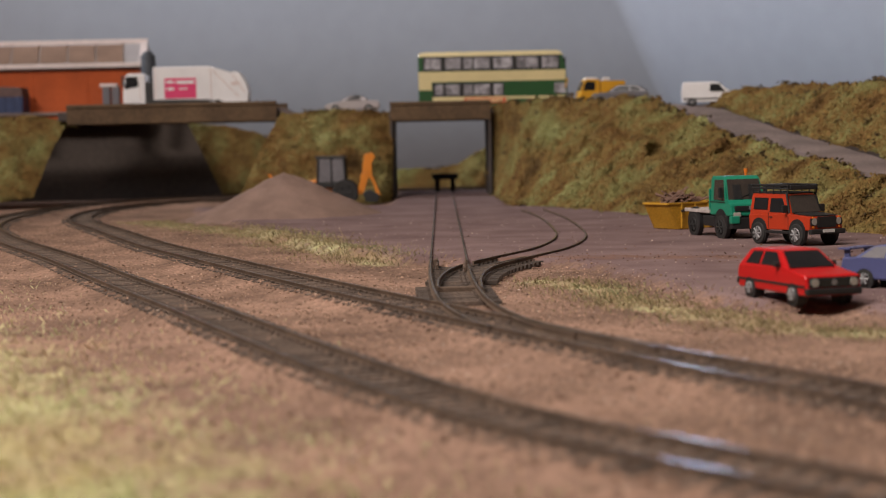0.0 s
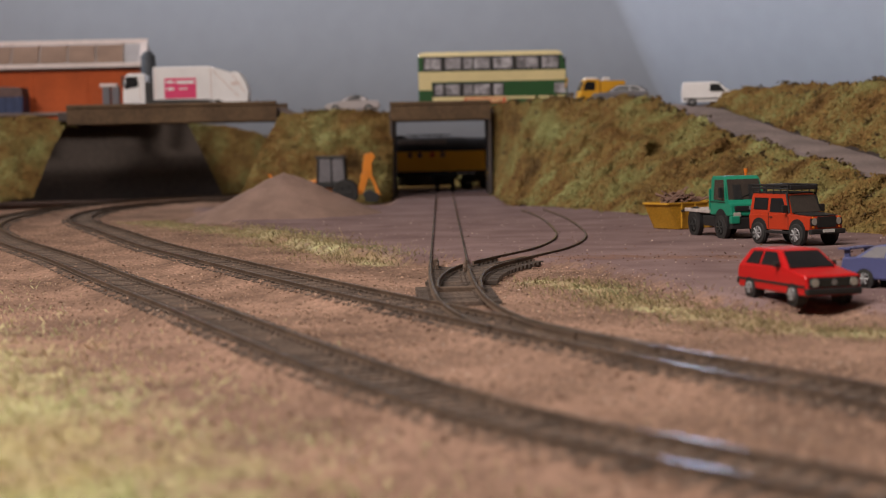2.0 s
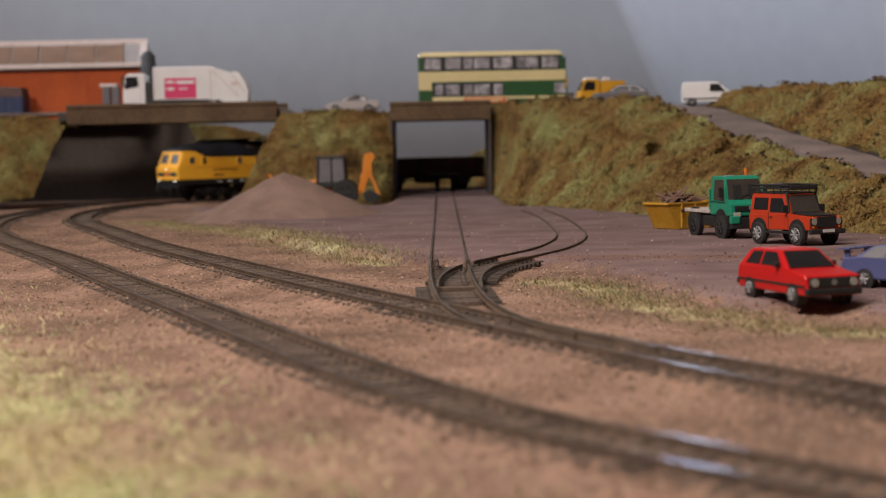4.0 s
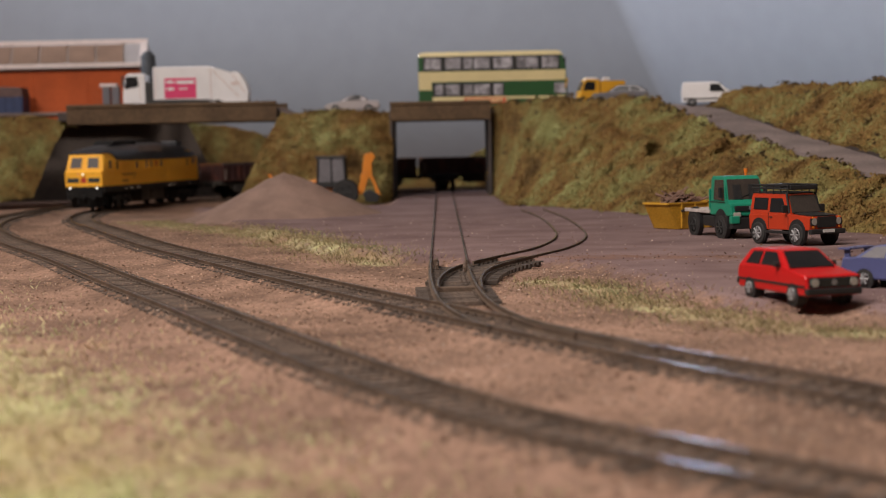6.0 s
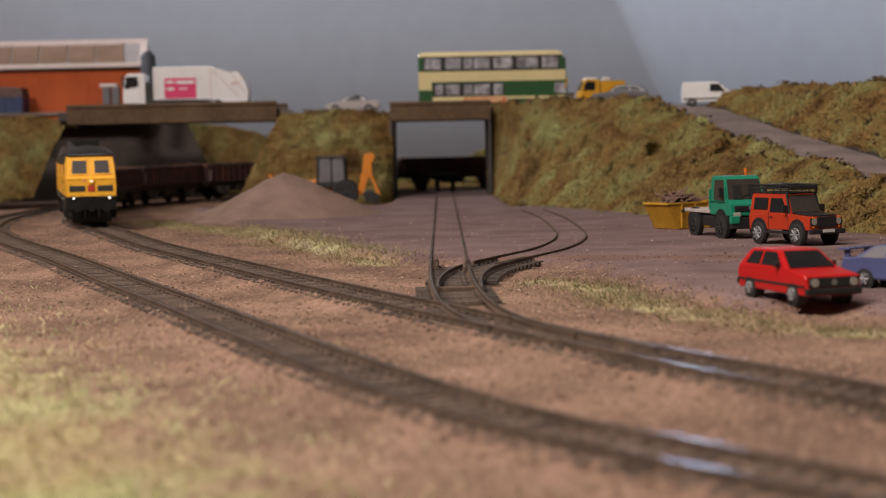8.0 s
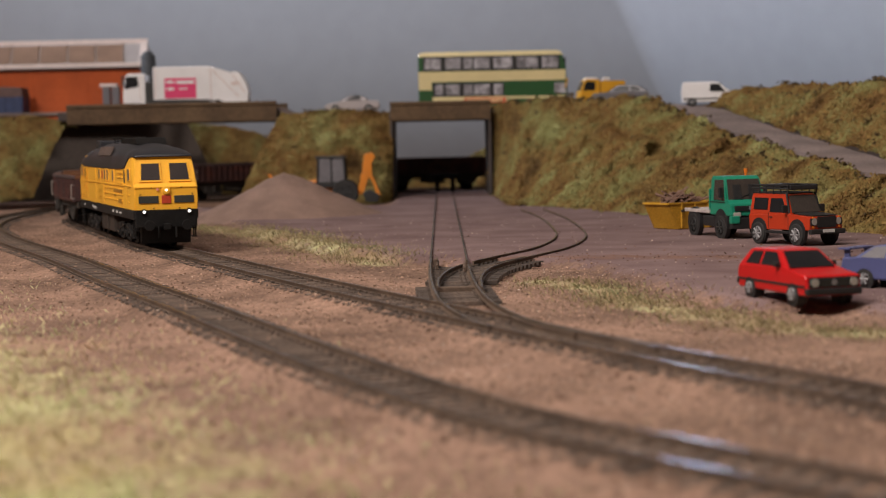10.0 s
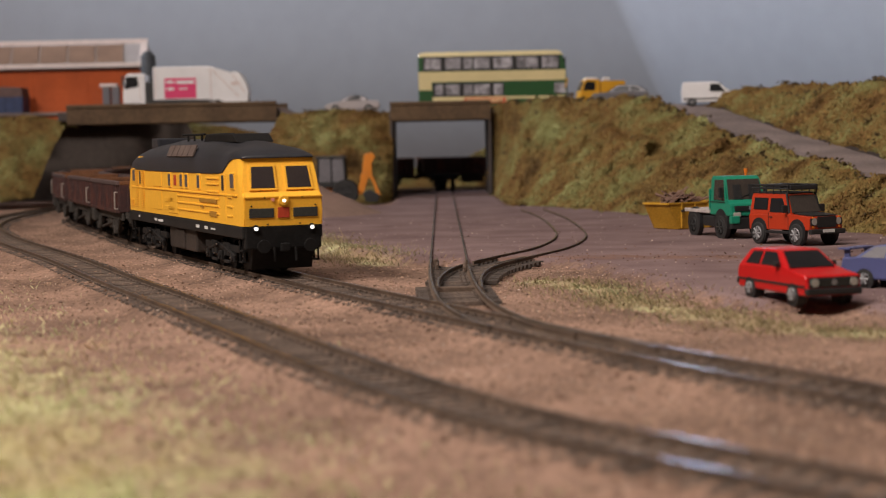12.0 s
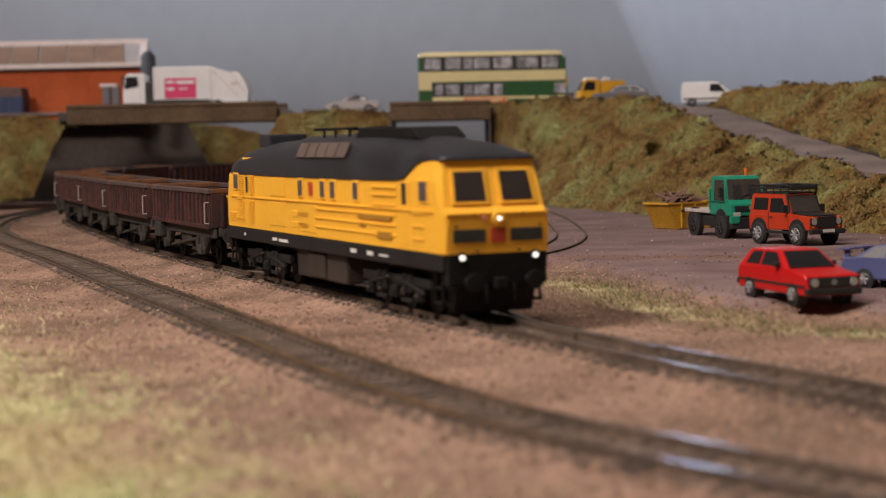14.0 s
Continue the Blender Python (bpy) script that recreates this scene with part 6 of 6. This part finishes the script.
def prism_x(bm, prof, x0, x1):
    A = [bm.verts.new((x0, y, z)) for y, z in prof]
    C = [bm.verts.new((x1, y, z)) for y, z in prof]
    bm.faces.new(A), bm.faces.new(C[::-1])
    for i in range(len(prof)):
        j = (i + 1) % len(prof)
        bm.faces.new((A[i], C[i], C[j], A[j]))
    return bm


build_red_hatchback()
build_blue_car()
build_offroader()
build_green_truck()
build_skip()
build_digger()
build_heap()
build_buffer_stop()
build_bus()
build_refuse_truck()
build_white_van()
build_small_cars()
build_warehouse()


# ---- loose grit and grass ----
def scatter_stones(name, count, material, where, size, seed, label, keep=None):
    rng = random.Random(seed)
    V, F = [], []
    done = tries = 0
    while done < count and tries < count * 30:
        tries += 1
        x, y = where(rng)
        if keep and not keep(x, y, rng):
            continue
        z = GROUND_AT(x, y)
        r = size[0] + (size[1] - size[0]) * rng.random() ** 2.5
        k = len(V)
        a = rng.uniform(0, 6.28)
        ring = [(x + r * rng.uniform(0.6, 1) * math.cos(a + i * 1.571), y + r * rng.uniform(0.6, 1) * math.sin(a + i * 1.571), z + r * rng.uniform(-0.1, 0.4)) for i in range(4)]
        V += ring + [(x, y, z + r * rng.uniform(0.7, 1.1)), (x, y, z - r * 0.5)]
        F += [(k + i, k + (i + 1) % 4, k + 4) for i in range(4)] + [(k + (i + 1) % 4, k + i, k + 5) for i in range(4)]
        done += 1
    ob = mesh_from(name, V, F, material)
    tagged(ob, label, "grit", kind="stuff")
    return ob


def ground_lookup():
    """Height, yard, turf, rust and distance from the main lines, looked up on the ground's grid."""
    me = bpy.data.objects["ground"].data
    n = len(me.vertices)
    co = np.empty(n * 3)
    me.vertices.foreach_get("co", co)
    co = co.reshape(-1, 3) * 1000
    xs, ys = np.unique(np.round(co[:, 0], 1)), np.unique(np.round(co[:, 1], 1))
    Z = co[:, 2].reshape(len(ys), len(xs))
    X, Y = np.meshgrid(xs, ys)
    grids = [g.tolist() for g in masks(X, Y)]
    far = np.full(X.shape, 1e9)
    for line in (MAIN, OUTER):
        for p in line[0][::2]:
            far = np.minimum(far, np.hypot(X - p[0], Y - p[1]))
    far, Z, lx, ly = far.tolist(), Z.tolist(), xs.tolist(), ys.tolist()

    def cell(x, y):
        return min(max(bisect(ly, y) - 1, 0), len(ly) - 2), min(max(bisect(lx, x) - 1, 0), len(lx) - 2)

    def at(x, y):
        i, j = cell(x, y)
        u, v = (x - lx[j]) / (lx[j + 1] - lx[j]), (y - ly[i]) / (ly[i + 1] - ly[i])
        return Z[i][j] * (1 - u) * (1 - v) + Z[i][j + 1] * u * (1 - v) + Z[i + 1][j] * (1 - u) * v + Z[i + 1][j + 1] * u * v

    def kinds(x, y):
        i, j = cell(x, y)
        return grids[0][i][j], grids[1][i][j], grids[2][i][j], far[i][j]
    return at, kinds


def bisect(seq, v):
    lo, hi = 0, len(seq)
    while lo < hi:
        m = (lo + hi) // 2
        if seq[m] <= v:
            lo = m + 1
        else:
            hi = m
    return lo


GROUND_AT, KINDS = ground_lookup()


def wedge(y0, y1):
    """Places in the wedge of board before the camera, thicker on the ground close by."""
    def f(rng):
        y = y0 + (y1 - y0) * rng.random() ** 1.6
        return rng.uniform(-1, 1) * (0.30 * y + 30), y
    return f


def on_dust(x, y, rng):
    yard, turf, _, _ = KINDS(x, y)
    return yard < 0.5 and rng.random() > turf * 0.8


def by_track(x, y, rng):
    return rng.random() < (1.0 if 13 < KINDS(x, y)[3] < 24 else 0.12)


def in_yard_edge(x, y, rng):
    yard, _, rust, _ = KINDS(x, y)
    return rng.random() < (0.9 * rust + (0.5 if 0.25 < yard < 0.7 else 0.03))


scatter_stones("ballast_grit", 36000, M_stone, wedge(230, 1250), (0.28, 0.95), 1, "fine brown ballast grit over the baseboard", on_dust)
scatter_stones("pale_grit", 2600, mat("pale_grit", (0.52, 0.42, 0.34), 0.8, island=0.4, bump=0), wedge(260, 1250), (0.25, 0.6), 2, "pale specks of grit over the baseboard")
scatter_stones("dark_crumbs", 1300, M_darkstone, wedge(280, 1150), (0.3, 1.0), 3, "dark crumbs of ballast beside the rails", by_track)
scatter_stones("yard_crumbs", 1500, mat("rusty_crumbs", (0.13, 0.07, 0.05), 0.95, island=0.6, bump=0), wedge(540, 1200), (0.25, 0.8), 4, "rusty crumbs along the yard's edge", in_yard_edge)


def grass(name, count, material, seed, tall, label, line, spread):
    rng = random.Random(seed)
    V, F = [], []
    P, s = sweep(line, 4.0)
    for _ in range(count):
        u = rng.random() * s[-1]
        x = np.interp(u, s, P[:, 0]) + rng.gauss(0, spread)
        y = np.interp(u, s, P[:, 1]) + rng.gauss(0, spread)
        if KINDS(x, y)[3] < 19 or fnoise(x, y, 14, 6) + 0.5 * fnoise(x, y, 5, 2) < rng.uniform(-0.7, 0.15):
            continue
        z = GROUND_AT(x, y) - 0.2
        h, a, w = tall * rng.uniform(0.5, 1.2), rng.uniform(0, 6.28), rng.uniform(0.10, 0.2)
        lx, ly = rng.gauss(0, 0.5) * h, rng.gauss(0, 0.5) * h
        k = len(V)
        V += [(x - w * math.cos(a), y - w * math.sin(a), z), (x + w * math.cos(a), y + w * math.sin(a), z), (x + lx * 0.4 + w * 0.6, y + ly * 0.4, z + h * 0.65), (x + lx, y + ly, z + h)]
        F += [(k, k + 1, k + 2), (k, k + 2, k + 3)]
    ob = mesh_from(name, V, F, material)
    return tagged(ob, label, "grass", kind="stuff")


for i, (line, w) in enumerate(TURF):
    n = (5200, 4600, 22000)[i]
    grass("static_grass", n, M_blade_pale if i == 2 else M_blade, 20 + i, 2.2, "pale green static grass on the verge", line, w * 0.45)
    grass("straw_grass", n, M_blade_pale if i == 2 else M_blade_dry, 30 + i, 1.9, "straw-coloured static grass on the verge", line, w * 0.55)


motions()
